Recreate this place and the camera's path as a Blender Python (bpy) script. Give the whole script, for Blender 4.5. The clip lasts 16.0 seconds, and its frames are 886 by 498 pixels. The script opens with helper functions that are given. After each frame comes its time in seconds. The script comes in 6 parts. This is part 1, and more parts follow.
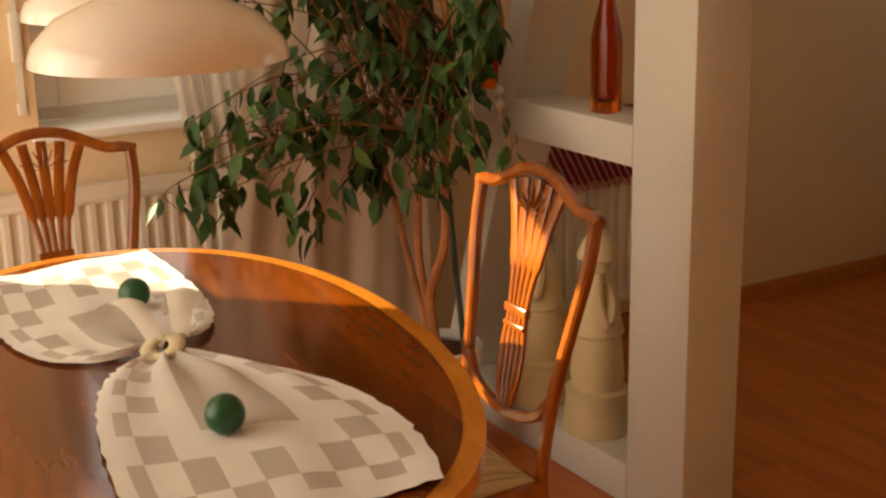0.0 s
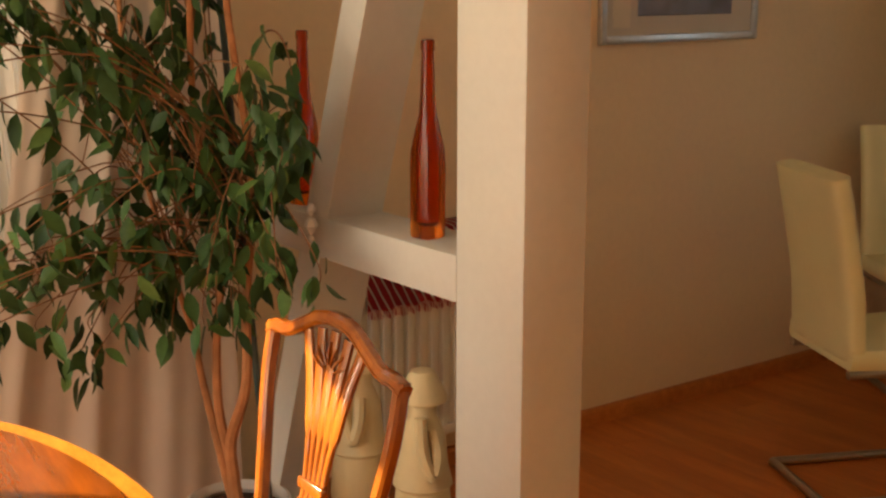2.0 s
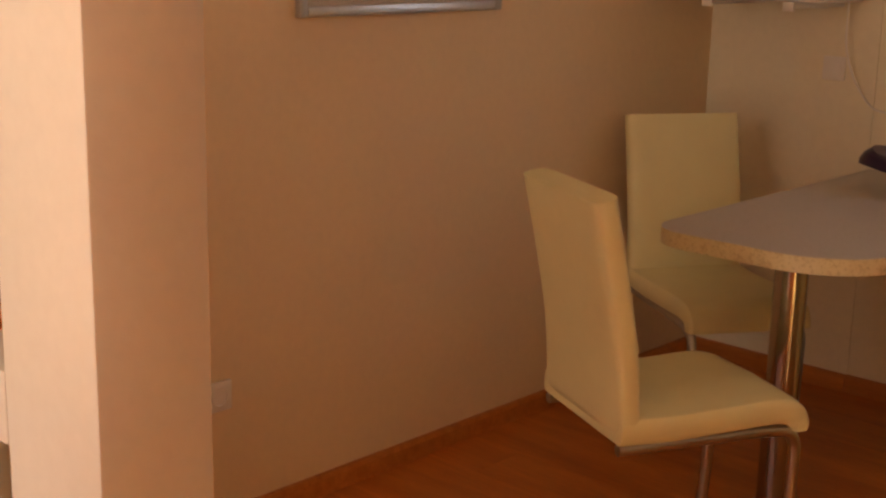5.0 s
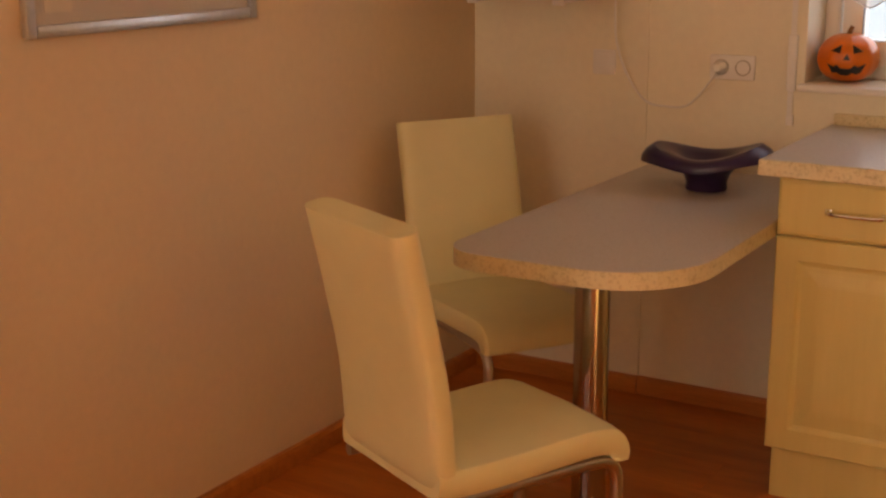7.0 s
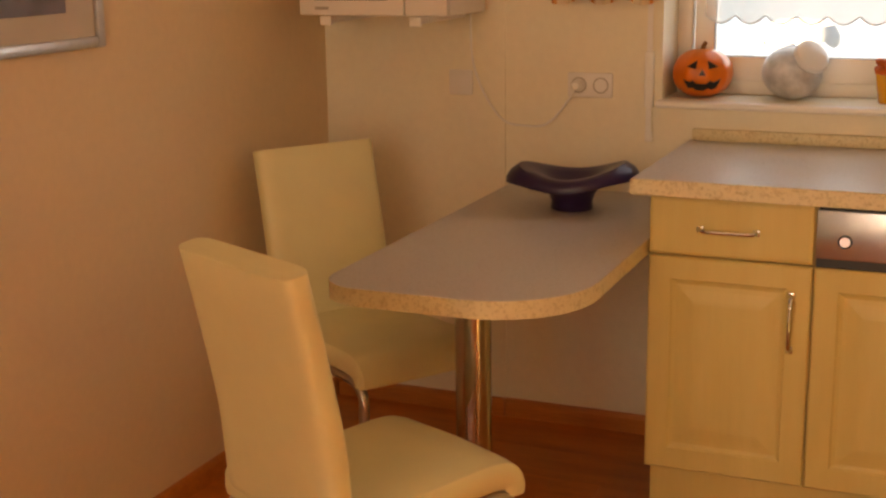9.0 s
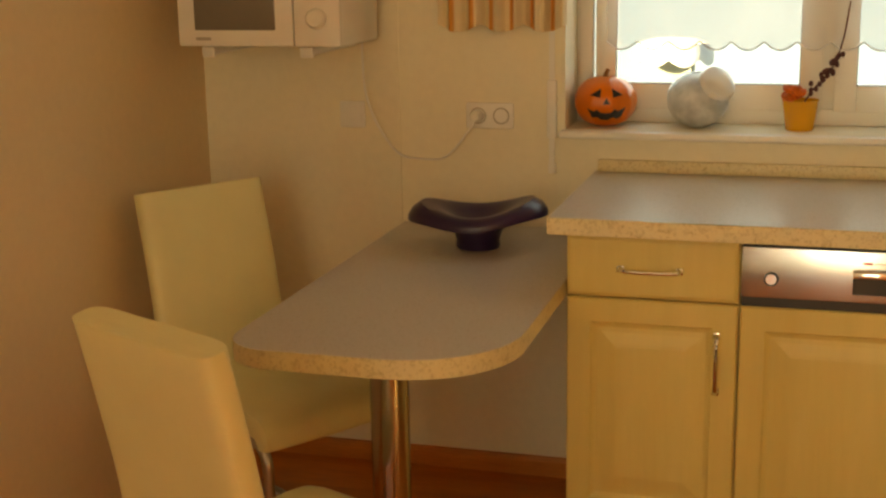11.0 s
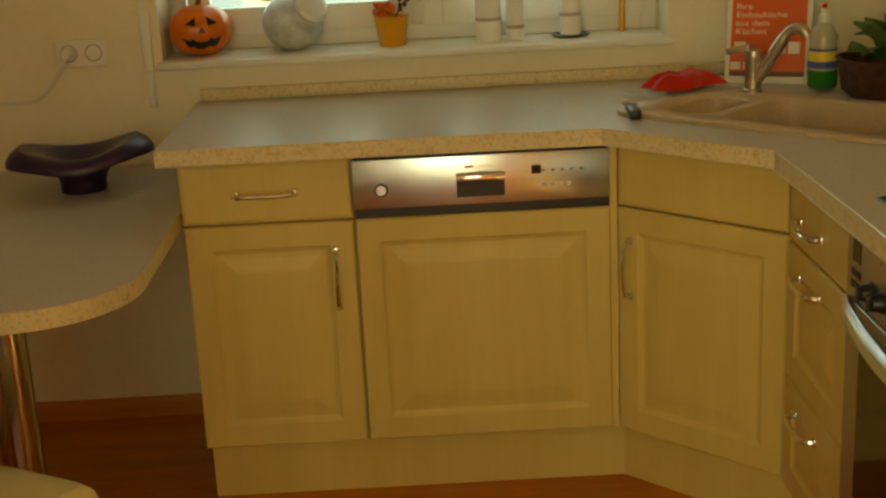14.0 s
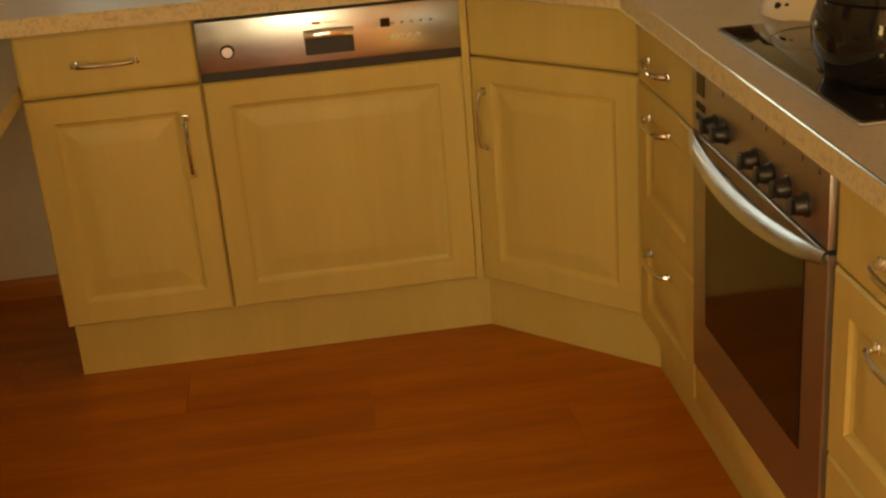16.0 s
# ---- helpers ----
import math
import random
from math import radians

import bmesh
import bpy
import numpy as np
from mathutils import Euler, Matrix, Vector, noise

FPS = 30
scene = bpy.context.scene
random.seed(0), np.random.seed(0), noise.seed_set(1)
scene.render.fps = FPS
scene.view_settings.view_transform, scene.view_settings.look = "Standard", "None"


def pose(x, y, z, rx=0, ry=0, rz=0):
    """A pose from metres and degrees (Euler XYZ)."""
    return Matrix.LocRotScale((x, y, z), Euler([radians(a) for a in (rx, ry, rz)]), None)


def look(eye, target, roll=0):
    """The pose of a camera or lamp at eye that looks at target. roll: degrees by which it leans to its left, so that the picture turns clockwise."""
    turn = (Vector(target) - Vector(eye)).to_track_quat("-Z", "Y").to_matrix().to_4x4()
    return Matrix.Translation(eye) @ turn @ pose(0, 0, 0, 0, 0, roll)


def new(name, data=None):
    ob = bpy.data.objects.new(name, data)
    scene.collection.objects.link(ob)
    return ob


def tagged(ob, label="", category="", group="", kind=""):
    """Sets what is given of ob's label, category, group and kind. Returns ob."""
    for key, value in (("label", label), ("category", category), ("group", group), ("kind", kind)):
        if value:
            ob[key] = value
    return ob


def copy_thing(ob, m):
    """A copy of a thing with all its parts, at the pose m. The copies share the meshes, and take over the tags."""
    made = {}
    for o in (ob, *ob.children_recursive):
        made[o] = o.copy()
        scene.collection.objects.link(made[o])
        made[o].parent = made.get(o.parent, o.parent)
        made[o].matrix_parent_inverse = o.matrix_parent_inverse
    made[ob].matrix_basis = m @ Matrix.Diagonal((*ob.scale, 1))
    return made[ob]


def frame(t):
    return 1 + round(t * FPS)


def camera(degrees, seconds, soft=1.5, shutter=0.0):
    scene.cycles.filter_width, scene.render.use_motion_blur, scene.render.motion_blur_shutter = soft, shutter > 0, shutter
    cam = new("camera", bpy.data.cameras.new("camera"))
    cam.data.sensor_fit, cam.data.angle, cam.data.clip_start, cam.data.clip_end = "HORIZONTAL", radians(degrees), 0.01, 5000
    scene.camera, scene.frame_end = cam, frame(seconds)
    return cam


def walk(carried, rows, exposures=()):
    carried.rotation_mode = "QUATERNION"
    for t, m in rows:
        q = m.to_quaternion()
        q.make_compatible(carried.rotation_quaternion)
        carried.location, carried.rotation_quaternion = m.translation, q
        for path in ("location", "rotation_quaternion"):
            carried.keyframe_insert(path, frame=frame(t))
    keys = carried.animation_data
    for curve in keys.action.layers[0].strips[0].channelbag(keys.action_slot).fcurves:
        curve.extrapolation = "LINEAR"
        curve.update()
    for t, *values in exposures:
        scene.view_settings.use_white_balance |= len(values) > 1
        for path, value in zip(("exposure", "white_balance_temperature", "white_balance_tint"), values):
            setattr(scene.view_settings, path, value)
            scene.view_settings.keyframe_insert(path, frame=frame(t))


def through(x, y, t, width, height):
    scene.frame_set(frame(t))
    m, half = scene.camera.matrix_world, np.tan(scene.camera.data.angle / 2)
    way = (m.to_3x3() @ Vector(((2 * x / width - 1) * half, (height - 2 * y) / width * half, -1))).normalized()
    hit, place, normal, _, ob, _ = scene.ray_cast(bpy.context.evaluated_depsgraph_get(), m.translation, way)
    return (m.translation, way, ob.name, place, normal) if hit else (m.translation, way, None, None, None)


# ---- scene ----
cam = camera(37.5, 16.0, soft=2.4)

PATH = [
    (0, (2.072, -4.429, 1.458), (0.414, -3.449, 0.919), -1.2),
    (0.5, (2.032, -4.373, 1.457), (0.407, -3.317, 0.964), -0.1),
    (1, (1.98, -4.3, 1.463), (0.382, -3.191, 0.997), -0.0),
    (1.5, (1.849, -4.2, 1.462), (0.26, -3.073, 1.008), -0.3),
    (2, (1.788, -4.114, 1.479), (0.226, -2.938, 1.058), 0.1),
    (2.5, (1.729, -3.975, 1.473), (0.202, -2.754, 1.048), -0.1),
    (3, (1.629, -3.787, 1.459), (0.126, -2.542, 1.024), -0.1),
    (3.5, (1.517, -3.646, 1.454), (0.024, -2.387, 1.022), 0.3),
    (4, (1.419, -3.539, 1.457), (-0.035, -2.233, 1.031), 0.4),
    (4.2, (1.377, -3.496, 1.448), (-0.049, -2.16, 1.019), 0.4),
    (6.3, (0.995, -3.163, 1.468), (-0.134, -1.594, 0.957), 1.1),
    (6.5, (0.979, -3.156, 1.47), (-0.11, -1.553, 0.976), 0.5),
    (7, (0.929, -3.124, 1.473), (-0.077, -1.465, 0.988), -0.3),
    (7.5, (0.916, -3.121, 1.477), (-0.019, -1.418, 0.999), -0.3),
    (8, (0.889, -3.122, 1.485), (0.025, -1.384, 1.002), 0.1),
    (8.5, (0.833, -3.112, 1.487), (0.026, -1.346, 1.008), -0.3),
    (11, (0.565, -2.926, 1.528), (0.013, -1.058, 1.072), -1.0),
    (11.5, (0.552, -2.905, 1.523), (0.109, -1.013, 1.051), -0.7),
    (12, (0.572, -2.956, 1.533), (0.236, -1.04, 1.071), -1.2),
    (12.5, (0.574, -2.963, 1.517), (0.358, -1.035, 1.031), -2.5),
    (13, (0.579, -2.94, 1.513), (0.454, -1.01, 1.002), -2.5),
    (13.5, (0.573, -2.929, 1.51), (0.529, -1.007, 0.958), -2.8),
    (14, (0.571, -2.934, 1.504), (0.592, -1.017, 0.935), -2.9),
    (14.5, (0.583, -2.941, 1.496), (0.648, -1.04, 0.877), -3.2),
    (15, (0.593, -2.939, 1.492), (0.7, -1.061, 0.813), -3.7),
    (15.5, (0.6, -2.928, 1.472), (0.741, -1.073, 0.739), -4.0),
    (16, (0.62, -2.927, 1.462), (0.807, -1.089, 0.697), -4.6),
]
EXPOSURE = [(0, 1.76, 7000, 9), (2, 2.25, 6700, 6), (4, 2.42, 7100, 19), (6.5, 2.66, 8100, 30), (8.5, 2.95, 8500, 27), (11, 2.8, 9700, 3), (12.5, 2.55, 9800, -9), (14, 2.3, 10000, -15), (15, 2.35, 11000, 9), (16, 2.45, 11400, 5)]
walk(cam, [(t, look(eye, target, roll)) for t, eye, target, roll in PATH], EXPOSURE)

# ---- world, sun and large lights ----
SUN_FROM = Vector((-1.30, -1.30, 0.58)).normalized()
world = bpy.data.worlds.new("world")
scene.world = world
world.use_nodes = True
wn = world.node_tree.nodes
sky = wn.new("ShaderNodeTexSky")
sky.sky_type = "NISHITA"
sky.sun_disc = False
sky.sun_elevation = math.asin(SUN_FROM.z)
sky.sun_rotation = math.atan2(SUN_FROM.x, SUN_FROM.y)
world.node_tree.links.new(sky.outputs["Color"], wn["Background"].inputs["Color"])
wn["Background"].inputs["Strength"].default_value = 0.05

sun = new("sun", bpy.data.lights.new("sun", "SUN"))
sun.data.energy, sun.data.angle, sun.data.color = 5.0, radians(0.5), (1.0, 0.84, 0.58)
sun.matrix_basis = look((-6, -3, 5), Vector((-6, -3, 5)) - SUN_FROM)


def window_light(name, where, target, w, h, watts, color):
    ob = new(name, bpy.data.lights.new(name, "AREA"))
    ob.data.shape, ob.data.size, ob.data.size_y = "RECTANGLE", w, h
    ob.data.energy, ob.data.color = watts, color
    ob.matrix_basis = look(where, target)
    return ob


window_light("kitchen_window_light", (0.57, 0.93, 1.62), (0.57, -1.0, 1.3), 1.3, 1.15, 1.35, (0.72, 0.87, 1.0))
window_light("dining_window_light", (-1.38, -3.28, 1.5), (0.5, -3.4, 1.0), 0.7, 1.1, 0.75, (1.0, 0.97, 0.9))
# Added fill at an unseen south opening, placed to suit post and cabinet fronts.
window_light("terrace_window_light", (-0.15, -5.25, 1.25), (-0.2, -2.4, 0.95), 1.9, 2.1, 8.4, (1.0, 0.83, 0.62))


# ---- materials ----
def nodes_of(name, rough=0.5, metal=0.0):
    m = bpy.data.materials.new(name)
    m.use_nodes = True
    n, l = m.node_tree.nodes, m.node_tree.links
    b = n["Principled BSDF"]
    b.inputs["Roughness"].default_value, b.inputs["Metallic"].default_value = rough, metal
    return m, n, l, b


def coords(n, l, scale=(1, 1, 1), kind="Object"):
    tc, mp = n.new("ShaderNodeTexCoord"), n.new("ShaderNodeMapping")
    mp.inputs["Scale"].default_value = scale
    l.new(tc.outputs[kind], mp.inputs["Vector"])
    return mp.outputs["Vector"]


def noise_of(n, l, vec, scale, detail=4, rough=0.55):
    t = n.new("ShaderNodeTexNoise")
    t.inputs["Scale"].default_value, t.inputs["Detail"].default_value = scale, detail
    t.inputs["Roughness"].default_value = rough
    l.new(vec, t.inputs["Vector"])
    return t.outputs["Fac"]


def ramp(n, l, fac, stops):
    r = n.new("ShaderNodeValToRGB")
    while len(r.color_ramp.elements) < len(stops):
        r.color_ramp.elements.new(0.5)
    for e, (p, c) in zip(r.color_ramp.elements, stops):
        e.position, e.color = p, (*c, 1)
    l.new(fac, r.inputs["Fac"])
    return r.outputs["Color"]


def mixed(n, l, a, b, fac, how="MIX"):
    x = n.new("ShaderNodeMix")
    x.data_type, x.blend_type = "RGBA", how
    for sock, v in ((x.inputs[0], fac), (x.inputs[6], a), (x.inputs[7], b)):
        if isinstance(v, (int, float)):
            sock.default_value = v
        elif isinstance(v, tuple):
            sock.default_value = (*v, 1)
        else:
            l.new(v, sock)
    return x.outputs[2]


def bumped(n, l, b, height, strength, dist=0.002):
    k = n.new("ShaderNodeBump")
    k.inputs["Strength"].default_value, k.inputs["Distance"].default_value = strength, dist
    l.new(height, k.inputs["Height"])
    l.new(k.outputs["Normal"], b.inputs["Normal"])


def plain(name, color, rough=0.5, metal=0.0, vary=0.08, scale=6.0, bump=0.05, grain=180.0, coat=0.0, kind="Object"):
    """A painted, plastic or metal surface with faint blotches and fine relief."""
    m, n, l, b = nodes_of(name, rough, metal)
    v = coords(n, l, kind=kind)
    big = noise_of(n, l, v, scale)
    lo, hi = tuple(c * (1 - vary) for c in color), tuple(min(1, c * (1 + vary)) for c in color)
    l.new(ramp(n, l, big, [(0.3, lo), (0.7, hi)]), b.inputs["Base Color"])
    if bump:
        bumped(n, l, b, noise_of(n, l, v, grain, 2), bump)
    b.inputs["Coat Weight"].default_value = coat
    b.inputs["Coat Roughness"].default_value = 0.12
    return m


def plaster(name, color):
    """Rolled wall paint on plaster."""
    m, n, l, b = nodes_of(name, 0.75)
    v = coords(n, l, kind="Object")
    lo, hi = tuple(c * 0.95 for c in color), tuple(min(1, c * 1.03) for c in color)
    tone = ramp(n, l, noise_of(n, l, v, 1.3, 5), [(0.3, lo), (0.7, hi)])
    fine = ramp(n, l, noise_of(n, l, v, 40, 3), [(0.25, (0.95, 0.95, 0.95)), (0.75, (1, 1, 1))])
    l.new(mixed(n, l, tone, fine, 1.0, "MULTIPLY"), b.inputs["Base Color"])
    bumped(n, l, b, noise_of(n, l, v, 95, 3), 0.22, 0.0015)
    return m


def wood(name, dark, light, scale=(1.2, 9, 9), rough=0.3, coat=0.0, bump=0.08, rings=3.0, random_tone=0.0, streaks=0.75):
    """Wood with long grain along local x."""
    m, n, l, b = nodes_of(name, rough)
    v = coords(n, l, scale)
    if random_tone:
        oi, add = n.new("ShaderNodeObjectInfo"), n.new("ShaderNodeVectorMath")
        sc = n.new("ShaderNodeMath")
        sc.operation, sc.inputs[1].default_value = "MULTIPLY", 37.0
        l.new(oi.outputs["Random"], sc.inputs[0])
        l.new(v, add.inputs[0])
        l.new(sc.outputs[0], add.inputs[1])
        v = add.outputs[0]
    warp = noise_of(n, l, v, rings, 6, 0.6)
    fine = noise_of(n, l, v, rings * 9, 4, 0.7)
    base = ramp(n, l, warp, [(0.32, dark), (0.5, tuple((a + c) / 2 for a, c in zip(dark, light))), (0.68, light)])
    streak = ramp(n, l, fine, [(0.35, (0.78, 0.74, 0.7)), (0.6, (1, 1, 1))])
    col = mixed(n, l, base, streak, streaks, "MULTIPLY")
    if random_tone:
        tone = ramp(n, l, oi.outputs["Random"], [(0.0, (1 - random_tone,) * 3), (1.0, (1, 1, 1))])
        col = mixed(n, l, col, tone, 1.0, "MULTIPLY")
    l.new(col, b.inputs["Base Color"])
    bumped(n, l, b, fine, bump, 0.001)
    b.inputs["Coat Weight"].default_value, b.inputs["Coat Roughness"].default_value = coat, 0.08
    return m


def speckle(name, base, spots, rough=0.35, scale=260.0):
    """Laminate with a granite-like speckle."""
    m, n, l, b = nodes_of(name, rough)
    v = coords(n, l)
    s1, s2 = noise_of(n, l, v, scale, 2), noise_of(n, l, v, scale * 0.55, 3)
    c1 = ramp(n, l, s1, [(0.36, spots), (0.46, base)])
    c2 = ramp(n, l, s2, [(0.55, (1, 1, 1)), (0.68, (0.83, 0.8, 0.72))])
    l.new(mixed(n, l, c1, c2, 1.0, "MULTIPLY"), b.inputs["Base Color"])
    bumped(n, l, b, s1, 0.06, 0.0006)
    return m


def metal(name, color, rough, brush=(1, 1, 1), amount=0.06):
    m, n, l, b = nodes_of(name, rough, 1.0)
    v = coords(n, l, brush)
    f = noise_of(n, l, v, 60, 3)
    l.new(ramp(n, l, f, [(0.3, tuple(c * 0.9 for c in color)), (0.7, color)]), b.inputs["Base Color"])
    bumped(n, l, b, f, amount, 0.0004)
    return m


def glassy(name, color, rough=0.02, ior=1.45):
    m, n, l, b = nodes_of(name, rough)
    b.inputs["Base Color"].default_value = (*color, 1)
    b.inputs["Transmission Weight"].default_value = 1.0
    b.inputs["IOR"].default_value = ior
    return m


def cloth(name, color, weave=700.0, through=0.0, vary=0.1):
    """Woven cloth; through: how much light it lets pass."""
    m, n, l, b = nodes_of(name, 0.9)
    v = coords(n, l)
    w = n.new("ShaderNodeTexWave")
    w.inputs["Scale"].default_value, w.inputs["Distortion"].default_value = weave, 1.0
    l.new(v, w.inputs["Vector"])
    lo = tuple(c * (1 - vary) for c in color)
    l.new(ramp(n, l, noise_of(n, l, v, 9, 5), [(0.3, lo), (0.7, color)]), b.inputs["Base Color"])
    bumped(n, l, b, w.outputs["Fac"], 0.1, 0.0006)
    b.inputs["Sheen Weight"].default_value = 0.2
    if through:
        t, mx = n.new("ShaderNodeBsdfTranslucent"), n.new("ShaderNodeMixShader")
        t.inputs["Color"].default_value = (*color, 1)
        mx.inputs[0].default_value = through
        l.new(b.outputs[0], mx.inputs[1])
        l.new(t.outputs[0], mx.inputs[2])
        l.new(mx.outputs[0], n["Material Output"].inputs["Surface"])
    return m


def sheer(name, color, holes):
    m, n, l, b = nodes_of(name, 0.9)
    b.inputs["Base Color"].default_value = (*color, 1)
    t, mx = n.new("ShaderNodeBsdfTransparent"), n.new("ShaderNodeMixShader")
    mx.inputs[0].default_value = holes
    l.new(b.outputs[0], mx.inputs[1])
    l.new(t.outputs[0], mx.inputs[2])
    l.new(mx.outputs[0], n["Material Output"].inputs["Surface"])
    return m


def striped(name, stops, scale, axis=(1, 0, 0), rough=0.9):
    m, n, l, b = nodes_of(name, rough)
    v = coords(n, l)
    d, s, f = n.new("ShaderNodeVectorMath"), n.new("ShaderNodeMath"), n.new("ShaderNodeMath")
    d.operation, d.inputs[1].default_value = "DOT_PRODUCT", axis
    s.operation, s.inputs[1].default_value = "MULTIPLY", scale
    f.operation = "FRACT"
    l.new(v, d.inputs[0])
    l.new(d.outputs["Value"], s.inputs[0])
    l.new(s.outputs[0], f.inputs[0])
    l.new(ramp(n, l, f.outputs[0], stops), b.inputs["Base Color"])
    bumped(n, l, b, noise_of(n, l, v, 400, 2), 0.1)
    return m


WALL = plaster("wall_paint", (0.84, 0.665, 0.45))
WHITE_WALL = plaster("white_wall_paint", (0.88, 0.82, 0.66))
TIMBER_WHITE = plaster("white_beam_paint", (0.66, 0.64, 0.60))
CEIL = plaster("ceiling_paint", (0.84, 0.80, 0.73))
PLANK = wood("cherry_laminate", (0.50, 0.13, 0.020), (0.72, 0.23, 0.045), (0.8, 6, 6), 0.36, 0.0, 0.04, 2.0, 0.14, 0.5)
JOINT = plain("dark_joint", (0.20, 0.06, 0.015), 0.8)
SKIRT = wood("cherry_skirting", (0.46, 0.15, 0.035), (0.60, 0.22, 0.055), (0.7, 12, 12), 0.4)
MAPLE = wood("maple_foil", (0.64, 0.51, 0.185), (0.71, 0.585, 0.24), (7, 7, 0.7), 0.45, 0.0, 0.015, 0.8, 0.0, 0.12)
CARCASS = plain("cabinet_carcass", (0.66, 0.50, 0.22), 0.5)
WORKTOP = speckle("speckled_worktop", (0.56, 0.515, 0.475), (0.49, 0.44, 0.40), 0.34)
WORKTOP_EDGE = speckle("speckled_edge", (0.74, 0.65, 0.43), (0.62, 0.53, 0.32), 0.4, 130.0)
STEEL = metal("brushed_steel", (0.68, 0.77, 0.88), 0.24, (1, 60, 60))
CHROME = metal("chrome", (0.80, 0.83, 0.86), 0.13)
TUBE = metal("chair_tube_steel", (0.52, 0.49, 0.46), 0.3)
OVEN_STEEL = metal("matt_oven_steel", (0.50, 0.47, 0.45), 0.42, (1, 60, 60))
OVEN_GLASS = plain("brown_oven_glass", (0.010, 0.007, 0.005), 0.08, 0.0, 0.05, 4.0, 0.0)
TAP_METAL = metal("matt_tap_metal", (0.55, 0.49, 0.42), 0.38)
BLACK = plain("black_plastic", (0.015, 0.014, 0.014), 0.35)
BLACK_GLASS = plain("black_glass", (0.012, 0.011, 0.011), 0.05, 0.0, 0.02, 4.0, 0.0)
LEATHER = plain("cream_leatherette", (0.80, 0.73, 0.42), 0.42, 0.0, 0.05, 5.0, 0.25, 320.0)
PVC = plain("white_pvc", (0.82, 0.80, 0.76), 0.35, 0.0, 0.03)
ENAMEL = plain("radiator_enamel", (0.80, 0.76, 0.68), 0.4, 0.0, 0.03)
MAHOGANY = wood("yew_table_veneer", (0.040, 0.007, 0.001), (0.31, 0.070, 0.004), (0.7, 6, 6), 0.14, 0.25, 0.02, 1.8)
BAND = wood("yew_table_banding", (0.56, 0.19, 0.02), (0.72, 0.29, 0.035), (3, 9, 9), 0.22, 0.3, 0.02, 2.2)
CHAIR_WOOD = wood("yew_chair_wood", (0.17, 0.036, 0.003), (0.39, 0.108, 0.006), (7, 7, 1.2), 0.22, 0.35, 0.02, 2.0)
SEAT_CLOTH = striped("striped_seat_cloth", [(0.0, (0.55, 0.42, 0.24)), (0.4, (0.62, 0.50, 0.30)), (0.5, (0.36, 0.25, 0.12)), (0.62, (0.62, 0.5, 0.3)), (0.8, (0.45, 0.33, 0.17))], 22)
AMBER = glassy("amber_glass", (0.84, 0.22, 0.016), 0.25)
CLEAR = glassy("clear_glass", (0.97, 0.98, 0.97), 0.0, 1.3)
PANE = sheer("window_pane", (0.7, 0.75, 0.78), 0.93)
PANE.node_tree.nodes["Principled BSDF"].inputs["Roughness"].default_value = 0.05
STONEWARE = plain("cream_stoneware", (0.70, 0.58, 0.34), 0.6, 0.0, 0.08, 14)
PURPLE = plain("dark_purple_glass", (0.026, 0.012, 0.058), 0.28, 0.0, 0.1)
PUMPKIN = plain("orange_ceramic", (0.70, 0.16, 0.012), 0.3, 0.0, 0.15, 18)
FROST = plain("white_frosted_glass", (0.84, 0.77, 0.71), 0.12, 0.0, 0.02, 3, 0.0, coat=0.5)
BRASS = metal("polished_brass", (0.85, 0.56, 0.16), 0.16)
GREEN_WAX = plain("green_wax", (0.012, 0.09, 0.035), 0.32, 0.0, 0.2, 30, 0.1)
LACE = cloth("white_table_lace", (0.78, 0.77, 0.75), 900, 0.0)
ORGANZA = sheer("taupe_organza", (0.74, 0.70, 0.64), 0.34)
CURTAIN = cloth("sheer_white_curtain", (0.78, 0.70, 0.60), 800, 0.45)
DRAPE = cloth("taupe_drape", (0.70, 0.57, 0.47), 600, 0.12)
BARK = plain("ficus_bark", (0.40, 0.16, 0.06), 0.8, 0.0, 0.25, 25, 0.6, 90)
POT = plain("white_pot", (0.78, 0.74, 0.70), 0.25, 0.0, 0.03)
SOIL = plain("potting_soil", (0.09, 0.035, 0.02), 0.95, 0.0, 0.4, 60, 1.0, 120)
RED = cloth("red_dishcloth", (0.62, 0.012, 0.01), 500, 0.0, 0.25)
SINK = speckle("beige_sink_composite", (0.58, 0.45, 0.30), (0.45, 0.33, 0.2), 0.4, 400)


# ---- shaping helpers ----
def mesh_of(bm, name, mats, smooth=False):
    me = bpy.data.meshes.new(name)
    bmesh.ops.recalc_face_normals(bm, faces=bm.faces)
    bm.to_mesh(me)
    bm.free()
    for m in (mats if isinstance(mats, (list, tuple)) else [mats]):
        me.materials.append(m)
    if smooth:
        for p in me.polygons:
            p.use_smooth = True
        me.set_sharp_from_angle(angle=radians(38))
    return me


def thing(name, label, category, group="", kind="", at=None):
    ob = new(name)
    ob.empty_display_size = 0.05
    if at is not None:
        ob.matrix_basis = at
    return tagged(ob, label, category, group, kind)


def part(name, bm, material, parent=None, label="", at=None, smooth=True):
    ob = new(name, mesh_of(bm, name, material, smooth))
    if parent is not None:
        ob.parent = parent
    if at is not None:
        ob.matrix_basis = at
    return tagged(ob, label)


def single(name, bm, material, label, category, group="", kind="", at=None, smooth=True):
    ob = part(name, bm, material, None, label, at, smooth)
    return tagged(ob, label, category, group, kind)


